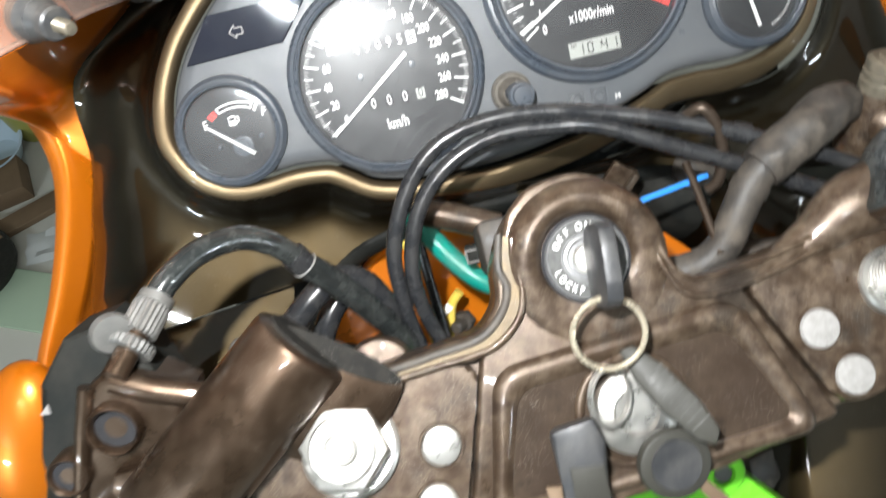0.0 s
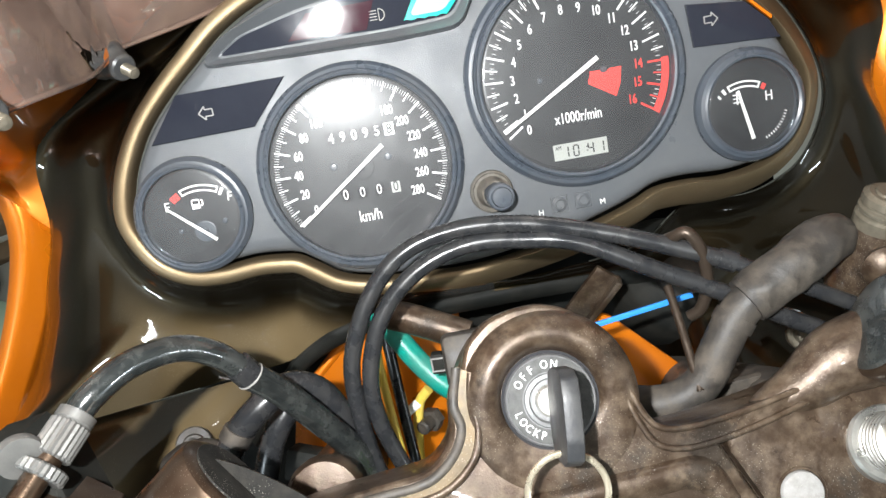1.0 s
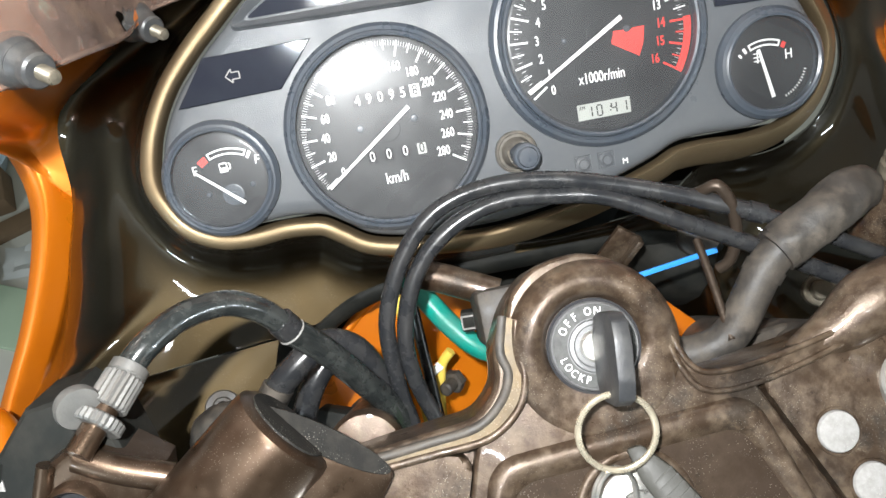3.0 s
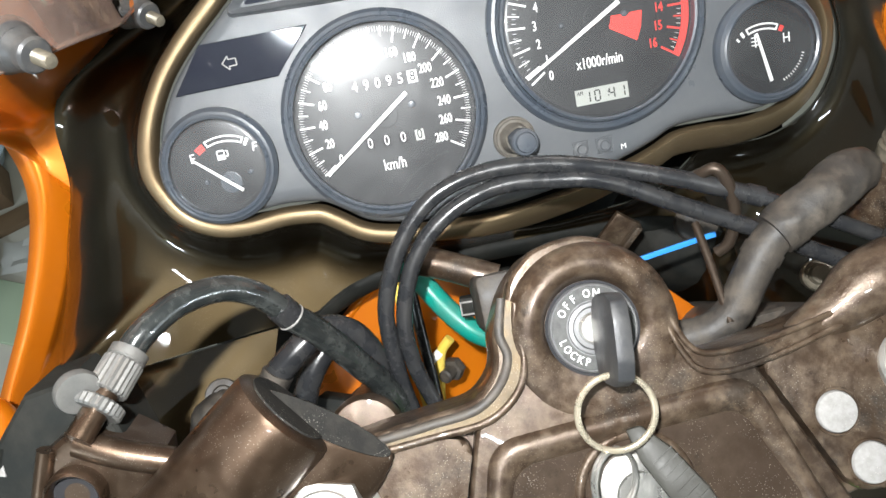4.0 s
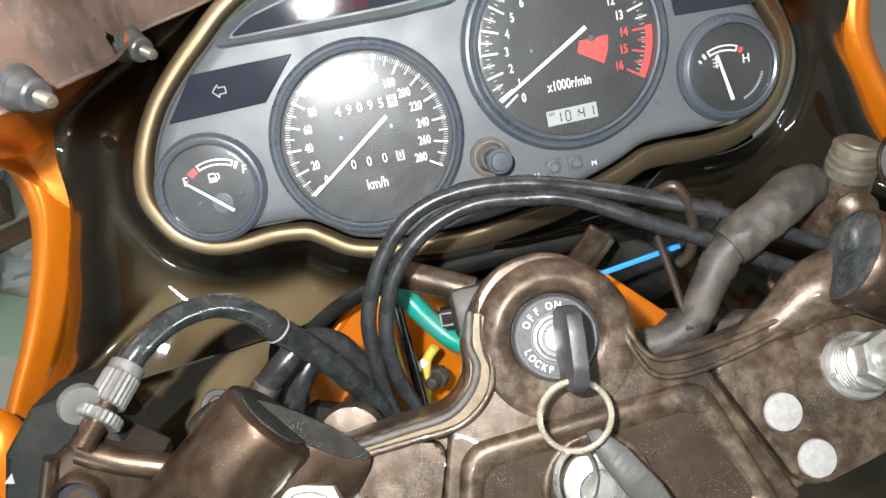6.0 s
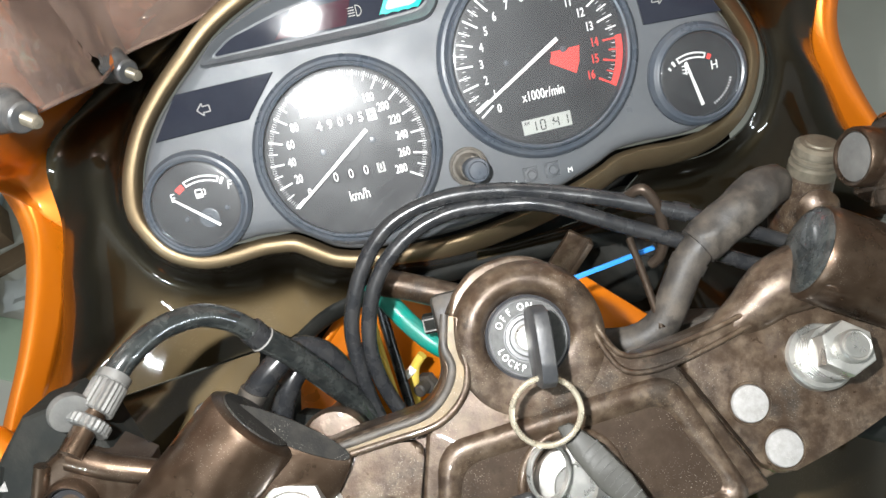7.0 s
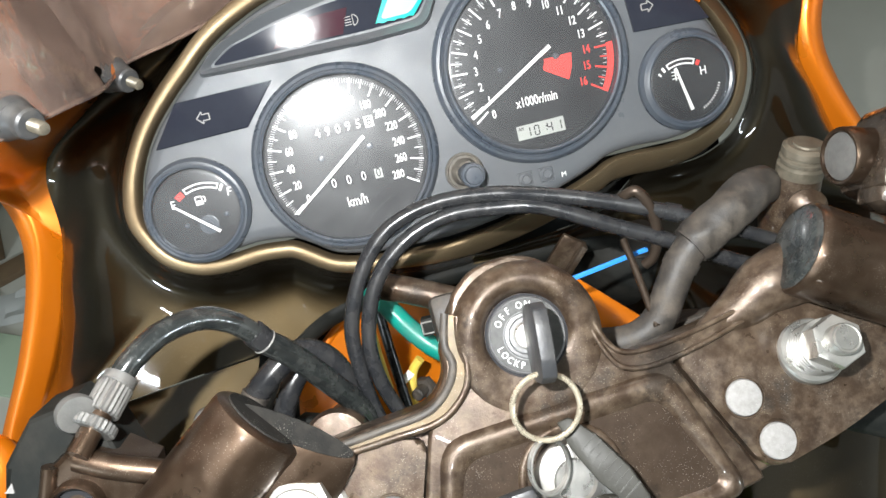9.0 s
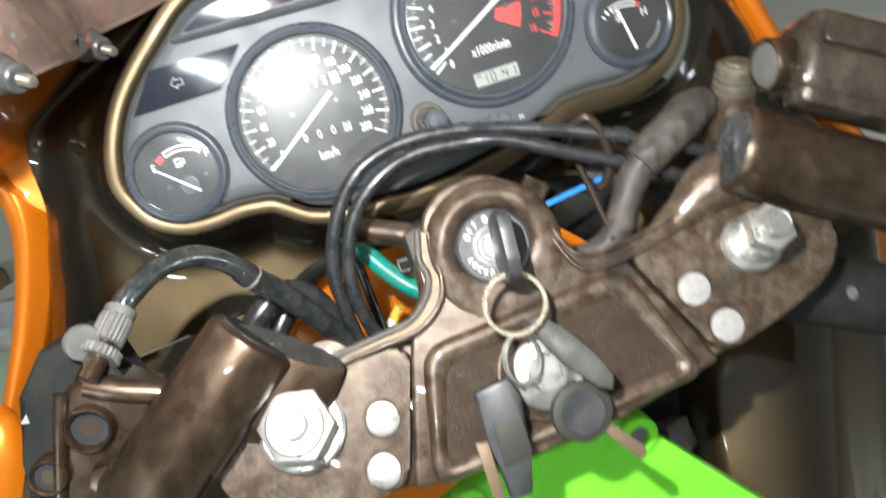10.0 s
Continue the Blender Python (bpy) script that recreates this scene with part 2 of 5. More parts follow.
DIRT = (0.17, 0.125, 0.085)
M_HOUSING = material("grained_grey_plastic", (0.092, 0.098, 0.105), 0.36, second=(0.075, 0.080, 0.087), grain=1700, bump=0.28, dust=(0.2, 0.19, 0.17), dust_amount=0.12)
M_BEZEL = material("black_bezel_plastic", (0.055, 0.066, 0.082), 0.3, grain=1200, bump=0.08, dust=(0.2, 0.18, 0.15), dust_amount=0.15)
M_DIAL = material("matt_black_dial", (0.013, 0.014, 0.016), 0.6, grain=2000, bump=0.03)
M_WHITE = material("white_dial_print", (0.82, 0.83, 0.8), 0.5, grain=2000, bump=0.02, amount=0.1)
M_RED = material("red_dial_print", (0.75, 0.05, 0.04), 0.5, grain=2000, bump=0.02, amount=0.15)
M_NEEDLE = material("white_needle_paint", (0.85, 0.85, 0.82), 0.4, grain=2000, bump=0.02, amount=0.08)
M_GLASS = clear("gauge_glass", rough=0.062, veil=0.018, haze=0.018)
M_LENS = material("smoked_lens", (0.019, 0.021, 0.029), 0.055, coat=0.0, grain=600, bump=0.0, second=(0.013, 0.014, 0.021), rough_spread=0.02)
M_REDLENS = material("dark_red_lens", (0.040, 0.016, 0.022), 0.055, coat=0.0, grain=600, bump=0.0, rough_spread=0.04)
M_GREENLIT = glowing("lit_green_lamp", (0.0, 0.30, 0.24), 0.45)
M_GREENCORE = glowing("bright_green_lamp_core", (0.22, 0.72, 0.62), 0.62)
M_LCD = material("grey_lcd", (0.36, 0.37, 0.34), 0.35, grain=1500, bump=0.02, amount=0.2)
# black for ink, and for shade painted into the lock gap and bosses
M_INK_SHADE = material("ink_and_shade_black", (0.012, 0.012, 0.014), 0.85, bump=0.0)
# the panel's bronze again, lightened for the rim that catches the phone light
M_LIT_BRONZE = material("lit_bronze_paint", (0.235, 0.178, 0.105), 0.55, metal=0.88, coat=0.3, second=(0.22, 0.155, 0.09), patch=25, grain=3500, bump=0.06, specks=0.4)
M_PANEL = material("black_bronze_paint", (0.031, 0.0222, 0.0112), 0.45, metal=1.0, coat=1.0, second=(0.020, 0.0155, 0.009), patch=14, grain=3500, bump=0.03, specks=0.12, rough_spread=0.04)
M_ORANGE = material("orange_paint", (0.78, 0.205, 0.006), 0.32, metal=0.42, coat=1.0, second=(0.7, 0.17, 0.006), patch=12, grain=3000, bump=0.03)
M_YOKE = material("dusty_bronze_casting", (0.058, 0.037, 0.023), 0.34, metal=0.5, coat=0.35, second=(0.022, 0.014, 0.010), patch=75, amount=0.75, grain=1500, bump=0.22,
                  dust=(0.145, 0.108, 0.073), dust_amount=0.55, dust_scale=130, specks=0.4, relief_scale=90.0, grime=0.65, grime_scale=34.0)
# a darker brown with little dust, for the recess floor alone
M_RECESS = material("dark_brown_plastic", (0.022, 0.014, 0.009), 0.65, ior=1.2, metal=0.0, second=(0.034, 0.023, 0.016), patch=120, amount=0.7, grain=1400, bump=0.2,
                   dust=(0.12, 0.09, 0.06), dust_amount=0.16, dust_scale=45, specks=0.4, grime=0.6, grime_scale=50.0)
M_PAD = material("gritty_black_pad", (0.010, 0.010, 0.0095), 0.7, ior=1.2, second=(0.020, 0.019, 0.017), patch=90, amount=0.8, grain=900, bump=0.3, dust=(0.09, 0.08, 0.065), dust_amount=0.14, dust_scale=160, specks=0.6)
M_NUTRUBBER = material("grey_nut_rubber", (0.034, 0.035, 0.036), 0.42, second=(0.020, 0.021, 0.022), patch=160, grain=900, bump=0.2, dust=(0.13, 0.115, 0.095), dust_amount=0.3, dust_scale=160)
M_CLAMP = material("worn_bronze_clamp", (0.068, 0.043, 0.027), 0.32, metal=0.85, coat=0.4, second=(0.058, 0.038, 0.026), patch=60, amount=0.7, grain=1600, bump=0.08,
                   dust=DIRT, dust_amount=0.12, dust_scale=120, specks=0.3)
M_WORN = material("worn_gold_edge", (0.080, 0.058, 0.034), 0.42, metal=0.5, second=(0.21, 0.15, 0.080), patch=120, grain=1500, bump=0.2, dust=(0.115, 0.094, 0.068), dust_amount=0.6, dust_scale=140, specks=0.5)
M_STEEL = material("zinc_plated_steel", (0.42, 0.415, 0.39), 0.32, metal=0.9, second=(0.28, 0.27, 0.25), patch=150, grain=1200, bump=0.15, dust=(0.36, 0.33, 0.28), dust_amount=0.3)
M_PLUG = material("pale_plug_plastic", (0.25, 0.242, 0.232), 0.5, second=(0.16, 0.15, 0.138), patch=420, amount=0.6, grain=1400, bump=0.2, specks=0.5)
M_BLADE = material("dull_brown_key_brass", (0.17, 0.118, 0.075), 0.45, metal=0.5, second=(0.11, 0.075, 0.048), patch=150, bump=0.1)
M_BRASS = material("brassy_ring_wire", (0.62, 0.55, 0.42), 0.3, metal=0.8, second=(0.45, 0.38, 0.28), patch=150, bump=0.05)
M_RUBBER = material("black_cable_rubber", (0.014, 0.015, 0.017), 0.25, second=(0.022, 0.023, 0.024), patch=70, grain=900, bump=0.08, dust=(0.075, 0.070, 0.063), dust_amount=0.25, dust_scale=160)
M_CYLINDER = material("black_bronze_casting", (0.030, 0.022, 0.016), 0.3, metal=0.4, coat=0.6, second=(0.018, 0.014, 0.011), patch=80, grain=1300, bump=0.15, dust=DIRT, dust_amount=0.22, dust_scale=90, specks=0.5)
M_HOSE = material("glossy_black_hose", (0.011, 0.013, 0.013), 0.22, coat=0.8, second=(0.018, 0.020, 0.020), patch=60, grain=700, bump=0.08, dust=(0.11, 0.115, 0.105), dust_amount=0.26, dust_scale=160)
M_SLEEVE = material("dusty_rubber_sleeve", (0.028, 0.025, 0.022), 0.55, second=(0.046, 0.040, 0.034), patch=70, grain=700, bump=0.25, dust=(0.15, 0.122, 0.092), dust_amount=0.45, dust_scale=70, grime=0.4, grime_scale=60.0)
M_COLLAR = material("dusty_collar_rubber", (0.10, 0.092, 0.08), 0.6, second=(0.055, 0.050, 0.043), patch=260, amount=0.8, grain=900, bump=0.3, dust=(0.19, 0.165, 0.13), dust_amount=0.4, dust_scale=180)
M_BLACK = material("black_moulded_plastic", (0.010, 0.011, 0.010), 0.6, ior=1.22, grain=1100, bump=0.12, dust=(0.12, 0.105, 0.085), dust_amount=0.12)
M_ADJ = material("dull_alloy", (0.14, 0.14, 0.134), 0.42, metal=0.5, second=(0.08, 0.08, 0.075), patch=160, grain=900, bump=0.2, dust=(0.2, 0.18, 0.155), dust_amount=0.3)
M_BOLT = material("dirty_brassy_steel", (0.12, 0.108, 0.082), 0.42, metal=0.5, second=(0.07, 0.06, 0.043), patch=160, grain=900, bump=0.2, dust=(0.2, 0.165, 0.12), dust_amount=0.4, dust_scale=150)
M_LOCK = material("scratched_lock_face", (0.16, 0.16, 0.16), 0.42, metal=0.4, second=(0.12, 0.12, 0.12), patch=260, amount=0.8, grain=900, bump=0.2)
M_LOCKRING = material("worn_dark_lock_ring", (0.032, 0.032, 0.031), 0.55, metal=0.2, second=(0.085, 0.085, 0.08), patch=300, amount=0.8, grain=900, bump=0.2)
M_KEY = material("dark_grey_key_plastic", (0.018, 0.019, 0.021), 0.45, second=(0.03, 0.03, 0.031), grain=900, bump=0.15, dust=(0.12, 0.11, 0.095), dust_amount=0.2, dust_scale=150)
M_FOB = material("scuffed_grey_fob", (0.027, 0.026, 0.021), 0.55, ior=1.35, second=(0.017, 0.016, 0.013), patch=90, grain=500, bump=0.2)
M_BLUE = material("blue_nylon", (0.03, 0.25, 0.75), 0.4, bump=0.05)
M_GREENWIRE = material("green_wire_sleeve", (0.0, 0.21, 0.16), 0.35, bump=0.1, second=(0.0, 0.15, 0.115), patch=90, dust=(0.15, 0.16, 0.13), dust_amount=0.25)
M_YELLOW = material("yellow_wire", (0.75, 0.55, 0.08), 0.5, bump=0.08, second=(0.6, 0.45, 0.12))
M_LIME = material("lime_green_paint", (0.16, 0.62, 0.03), 0.28, coat=0.6, second=(0.13, 0.52, 0.03), patch=20, bump=0.03)
# the pinkish veil paints haze and reflections into the screen's colour
M_SCREEN = clear("tinted_screen_acrylic", tint=(0.80, 0.74, 0.68), rough=0.05, veil=0.16, veil_colour=(0.66, 0.45, 0.36), haze=0.03, wave=0.8)
M_RUST = material("rusty_wire_rod", (0.060, 0.045, 0.034), 0.36, metal=0.6, second=(0.045, 0.03, 0.02), patch=200, grain=800, bump=0.25)
M_WALL = material("grey_green_plaster", (0.42, 0.43, 0.39), 0.8, second=(0.34, 0.35, 0.32), patch=1.5, grain=60, bump=0.1)
M_FLOOR = material("worn_floor_tiles", (0.62, 0.60, 0.53), 0.6, second=(0.52, 0.50, 0.44), patch=3, grain=120, bump=0.15)
M_CEIL = material("grey_ceiling_paint", (0.62, 0.62, 0.6), 0.8, second=(0.54, 0.54, 0.52), patch=1, grain=80, bump=0.05)
M_PALEGREEN = material("pale_green_plastic", (0.42, 0.52, 0.38), 0.5, second=(0.36, 0.46, 0.33), patch=8, bump=0.05)
M_PALEBLUE = material("pale_blue_plastic", (0.5, 0.6, 0.68), 0.4, second=(0.42, 0.52, 0.6), patch=8, bump=0.05)
M_WOOD = material("brown_board", (0.2, 0.13, 0.075), 0.6, second=(0.13, 0.085, 0.05), patch=9, grain=90, bump=0.2)
M_OLIVE = material("yellow_green_tin", (0.35, 0.33, 0.08), 0.4, second=(0.28, 0.26, 0.07), patch=9, bump=0.05)
M_PAPER = material("crumpled_white_sheet", (0.62, 0.62, 0.6), 0.7, second=(0.5, 0.5, 0.48), patch=12, grain=60, bump=0.3)

# ---------------------------------------------------------------- the room
def wall_box(name, lo, hi, mat, label, category):
    bm = bmesh.new()
    c = [(a + b) / 2 for a, b in zip(lo, hi)]
    box(hi[0] - lo[0], hi[1] - lo[1], hi[2] - lo[2], c, 0.0, bm)
    data = bpy.data.meshes.new(name)
    bmesh.ops.recalc_face_normals(bm, faces=bm.faces)
    bm.to_mesh(data)
    bm.free()
    data.materials.append(mat)
    return tagged(new(name, data), label, category, kind="structure")


# plain walls and ceiling added; their tones are set for bounced light
wall_box("floor", (-3, -3, -0.1), (3, 3, 0), M_FLOOR, "worn beige-grey tiled workshop floor", "floor")
wall_box("ceiling", (-3, -3, 2.7), (3, 3, 2.8), M_CEIL, "plain white painted ceiling", "ceiling")
wall_box("wall_north", (-3, 3, 0), (3, 3.1, 2.7), M_WALL, "grey-green plastered workshop wall", "wall")
wall_box("wall_south", (-3, -3.1, 0), (3, -3, 2.7), M_WALL, "grey-green plastered workshop wall", "wall")
wall_box("wall_east", (3, -3, 0), (3.1, 3, 2.7), M_WALL, "grey-green plastered workshop wall", "wall")
wall_box("wall_west", (-3.1, -3, 0), (-3, 3, 2.7), M_WALL, "grey-green plastered workshop wall", "wall")

# ---------------------------------------------------------------- instrument cluster
CLUSTER_EDGE = [(-.166, .016), (-.163, .030), (-.157, .043), (-.148, .056), (-.135, .069), (-.123, .079), (-.108, .091), (-.091, .100), (-.071, .107),
                (-.03, .115), (.03, .118), (.08, .108), (.12, .083), (.139, .062), (.149, .050), (.156, .038), (.161, .024), (.159, .010), (.152, -.002),
                (.138, -.011), (.120, -.014), (.100, -.013), (.084, -.014), (.072, -.019), (.057, -.024), (.03, -.031), (-.01, -.036), (-.045, -.035),
                (-.061, -.033), (-.075, -.029), (-.085, -.022), (-.094, -.016), (-.103, -.014), (-.115, -.013), (-.132, -.014), (-.146, -.012),
                (-.157, -.005), (-.163, .005)]
EDGE = [Vector((p.x, p.y)) for p in spline([(x, y, 0) for x, y in CLUSTER_EDGE[::-1]], 180, True)]


cluster = thing("instrument_cluster", "dark grey motorcycle instrument cluster with four round gauges", "instrument cluster", (0, 0.02, 0.03))
rings = [lifted(offset(EDGE, d), w) for d, w in ((-.001, -.03), (-.0005, -.010), (-.001, -.006), (-.0025, -.0035), (-.005, -.0018), (-.009, -.0012))]
body = part("housing", loft(rings, cap=(True, True)), M_HOUSING, cluster, "grained grey plastic housing", FACE, 50)


def gauge(name, label, c, r_out, r_in, high):
    """A round gauge: bezel ring, dial disc and glass. Returns the dial, which carries the print."""
    dial = part(name, lathe([(r_in + 0.0015, -0.0012), (r_in + 0.0015, 0.0)], 64, at=(*c, 0)), M_DIAL, cluster, label, FACE)
    profile = [(r_out + 0.0015, -0.0015), (r_out + 0.0012, 0.001), (r_out - 0.0006, 0.0032), (r_out - 0.0022, 0.0036), (r_out - 0.0032, 0.0026),
               (r_out - 0.0038, 0.0034), (r_in + 0.0022, high - 0.0006), (r_in + 0.0012, high), (r_in + 0.0002, high - 0.0006), (r_in + 0.0002, 0.0001)]
    part("bezel", lathe(profile, 96, at=(*c, 0), caps=(False, False)), M_BEZEL, dial, "ribbed black plastic ring", FACE, 25)
    part("glass", lathe([(r_in + 0.0003, 0.0042), (r_in - 0.0008, 0.0046), (r_in - 0.0016, 0.0047), (r_in * 0.5, 0.0049), (0.0002, 0.0050)], 64, at=(*c, 0), caps=(False, False)), M_GLASS, dial,
         "clear dusty cover glass", FACE, 80)
    return dial


def tick(bm, c, a, r0, r1, wide):
    p, q = polar(c, r0, a), polar(c, r1, a)
    side = Vector((-(q - p).y, (q - p).x)).normalized() * wide / 2
    slab([p - side, q - side, q + side, p + side], 0.0001, 0.0003, 0, bm)


def needle(dial, c, tip, tail, wide, lift, hub, hub_mat):
    tip, tail = Vector(tip), Vector(tail)
    way = (tip - tail).normalized()
    side = Vector((-way.y, way.x))
    blade = slab([tail - side * wide, tail + side * wide, tip + side * wide * 0.62, tip - side * wide * 0.62], lift, lift + 0.0007, 0.0002)
    if hub:
        part("hub_disc", lathe([(hub, 0.0001), (hub, 0.0005), (hub - 0.0005, 0.0006), (hub - 0.0005, 0.0003), (0.001, 0.0003)], 40, at=(*c, 0)), hub_mat, dial, "", FACE)
        part("spindle", lathe([(0.0016, 0.0002), (0.0016, lift), (0.0012, lift + 0.0003)], 16, at=(*c, 0)), hub_mat, dial, "", FACE)
    part("needle", blade, M_NEEDLE, dial, "white pointer resting near zero", FACE)


def screw(dial, at, r=0.0018):
    bm = lathe([(r, 0.0), (r, 0.0007), (r * 0.7, 0.0011), (0.0003, 0.0012)], 20, at=(*at, 0))
    box(r * 1.3, 0.0004, 0.0003, (at[0], at[1], 0.00122), 0, bm, 35)
    part("screw", bm, M_BEZEL, dial, "small black cross-head screw", FACE)


# speedometer
SP = (-.0563, .0205)
speedo = gauge("speedometer", "black speedometer dial with white numerals", SP, .0475, .0425, .0060)
sp_angle = lambda v: 213.7 - v * 246.0 / 280
marks, numerals = bmesh.new(), bmesh.new()
for v in range(0, 281, 2):
    a = sp_angle(v)
    if v % 20 == 0:
        tick(marks, SP, a, .0335, .0407, .00085)
    elif v % 10 == 0:
        tick(marks, SP, a, .0362, .0407, .00055)
    else:
        tick(marks, SP, a, .0383, .0405, .00017)
for v in range(0, 281, 20):
    p = polar(SP, .0288 if v >= 100 else .0296, sp_angle(v))
    words(str(v), .0061, (p.x, p.y, .0002), 0, numerals, 0.68, bold=.00010)
words("km/h", .0076, (SP[0], SP[1] - .0235, .0002), 0, numerals, 0.72, bold=.00006)
part("scale_marks", marks, M_WHITE, speedo, "white scale marks", FACE)
part("numerals", numerals, M_WHITE, speedo, "white numerals from 0 to 280", FACE)
odo = part("odometer_window", slab([(-.0705, .0325), (-.0375, .0325), (-.0375, .0388), (-.0705, .0388)], 0.0001, 0.0003, 0), M_INK_SHADE, speedo, "black odometer window", FACE)
digits = bmesh.new()
for i, d in enumerate("49095"):
    words(d, .0066, (-.0676 + i * .0054, .0356, .0005), 0, digits, 0.85, bold=.00008)
part("odometer_digits", digits, M_WHITE, speedo, "white odometer digits", FACE)
part("tenths_drum", slab([(-.0426, .0328), (-.0379, .0328), (-.0379, .0386), (-.0426, .0386)], 0.0004, 0.0006, 0), M_WHITE, speedo, "white last drum", FACE)
part("tenths_digit", words("8", .0066, (-.0402, .0357, .0008), 0, None, 0.85, bold=.00006), M_INK_SHADE, speedo, "", FACE)
for i in range(4):
    x = -.0660 + i * .0080
    pale = i == 3
    part("trip_drum", slab([(x - .0021, .0058), (x + .0021, .0058), (x + .0021, .0110), (x - .0021, .0110)], .0001, .0003, 0), M_LCD if pale else M_INK_SHADE, speedo, "", FACE)
    part("trip_digit", words("0", .0068, (x, .0086, .0005), 0, None, 0.8), M_INK_SHADE if pale else M_WHITE, speedo, "", FACE)
screw(speedo, (-.0690, .0228))
screw(speedo, (-.0430, .0232))
needle(speedo, SP, (-.0885, -.0022), (-.0447, .0290), .00105, .0024, .0062, M_DIAL)

# tachometer
TA = (.0506, .0450)
tacho = gauge("tachometer", "black rev counter dial with red zone", TA, .0515, .0452, .0062)
ta_angle = lambda v: 208.4 - 16.06 * (v - 1) if v >= 1 else 214.5 - 6.1 * v
marks, numerals, reds, red_marks = bmesh.new(), bmesh.new(), bmesh.new(), bmesh.new()
for i in range(0, 161):
    v = i / 10
    a = ta_angle(v)
    if v < 1 and i:
        continue
    into = red_marks if v >= 13.95 else marks
    if i % 10 == 0:
        tick(into, TA, a, .0345, .0430, .0009)
    elif i % 5 == 0:
        tick(into, TA, a, .0372, .0430, .0006)
    elif i % 2 == 0:
        tick(marks, TA, a, .0388, .0408, .00018)
for v in range(0, 17):
    r = .0300 if v else .0335
    p = polar(TA, r, ta_angle(v) + (6 if v == 0 else 0))
    words(str(v), .0062, (p.x, p.y, .0002), 0, reds if v >= 14 else numerals, 0.70, bold=.00009)
words("x1000r/min", .0072, (.0492, .0256, .0002), 0, numerals, 0.68, bold=.00006)
part("scale_marks", marks, M_WHITE, tacho, "white scale marks", FACE)
part("numerals", numerals, M_WHITE, tacho, "white numerals from 0 to 13", FACE)
part("red_numerals", reds, M_RED, tacho, "red numerals from 14 to 16", FACE)
part("red_marks", red_marks, M_RED, tacho, "", FACE)
arc = [polar(TA, .0412, ta_angle(13.9 + 2.15 * k / 14)) for k in range(15)] + [polar(TA, .0446, ta_angle(16.05 - 2.15 * k / 14)) for k in range(15)]
part("red_zone", slab(arc[::-1], .0001, .00025), M_RED, tacho, "red warning arc", FACE)
wedge = [(.0560, .0395), (.0685, .0318), (.0712, .0378), (.0725, .0452), (.0668, .0452), (.0648, .0436), (.0625, .0450), (.0560, .0452)]
part("red_wedge", slab(wedge, .0001, .00025), M_RED, tacho, "red wedge below the spindle", FACE)
lcd = part("clock_display", slab([(.0350, .0064), (.0612, .0064), (.0612, .0140), (.0350, .0140)], .0001, .0004, 0), M_LCD, tacho, "grey liquid-crystal clock", FACE)


def seven(bm, text, x, y, high, wide):
    """Bar digits of a clock display."""
    bars = {"1": "bc", "0": "abcdef", "4": "bcfg", "2": "abged"}
    for ch in text:
        if ch == ":":
            for d in (-.18, .18):
                box(.0006, .0006, .0002, (x + .0004, y + d * high, .0006), 0, bm)
            x += .0022
            continue
        for s in bars[ch]:
            dx, dy, flat = {"a": (0, .5, 1), "b": (.5, .25, 0), "c": (.5, -.25, 0), "d": (0, -.5, 1), "e": (-.5, -.25, 0), "f": (-.5, .25, 0), "g": (0, 0, 1)}[s]
            box(wide * .8 if flat else .0006, .0006 if flat else high * .42, .0002, (x + dx * wide, y + dy * high, .0006), 0, bm)
        x += wide * 1.0 + .0026
    return bm


ink = seven(bmesh.new(), "10:41", .0408, .0100, .0050, .0024)
words("AM", .0026, (.0374, .0122, .0006), 0, ink, 0.8)
part("clock_digits", ink, M_INK_SHADE, lcd, "black clock digits", FACE)
screw(tacho, (.0333, .0450), .0013)
screw(tacho, (.0638, .0452), .0016)
needle(tacho, TA, (.0130, .0237), (.0611, .0510), .0011, .0026, .0066, M_DIAL)

# fuel gauge
FU = (-.1378, .0123)
fuel = gauge("fuel_gauge", "small black fuel gauge pointing to empty", FU, .0262, .0222, .0052)
FC = (-.1340, .0040)


def arc_band(c, r0, r1, a0, a1, n=14):
    return [polar(c, r0, a0 + (a1 - a0) * k / n) for k in range(n + 1)] + [polar(c, r1, a1 + (a0 - a1) * k / n) for k in range(n + 1)]


def band_frame(bm, c, r0, r1, a0, a1, line):
    """The outline of a curved bar."""
    slab(arc_band(c, r0, r0 + line, a0, a1), .0001, .0003, 0, bm)
    slab(arc_band(c, r1 - line, r1, a0, a1), .0001, .0003, 0, bm)
    step = math.degrees(line / r1)
    slab(arc_band(c, r0, r1, a0, a0 + step, 1), .0001, .0003, 0, bm)
    slab(arc_band(c, r0, r1, a1 - step, a1, 1), .0001, .0003, 0, bm)
    return bm


bm = band_frame(bmesh.new(), FC, .0190, .0222, 62, 112, .0008)
slab(arc_band(FC, .0186, .0222, 55.5, 59.5, 2), .0001, .0003, 0, bm)
words("E", .0062, (-.1490, .0178, .0002), 0, bm, 0.9)
words("F", .0062, (-.1196, .0180, .0002), -8, bm, 0.9)
# the pump sign
slab([(-.1376, .0150), (-.1338, .0150), (-.1338, .0190), (-.1343, .0196), (-.1371, .0196), (-.1376, .0190)], .0001, .0003, 0, bm)
slab([(-.1334, .0160), (-.1326, .0160), (-.1322, .0166), (-.1322, .0188), (-.1334, .0193), (-.1332, .0187), (-.1328, .0184), (-.1328, .0168), (-.1334, .0167)], .0001, .0003, 0, bm)
part("scale_print", bm, M_WHITE, fuel, "white scale with pump sign", FACE)
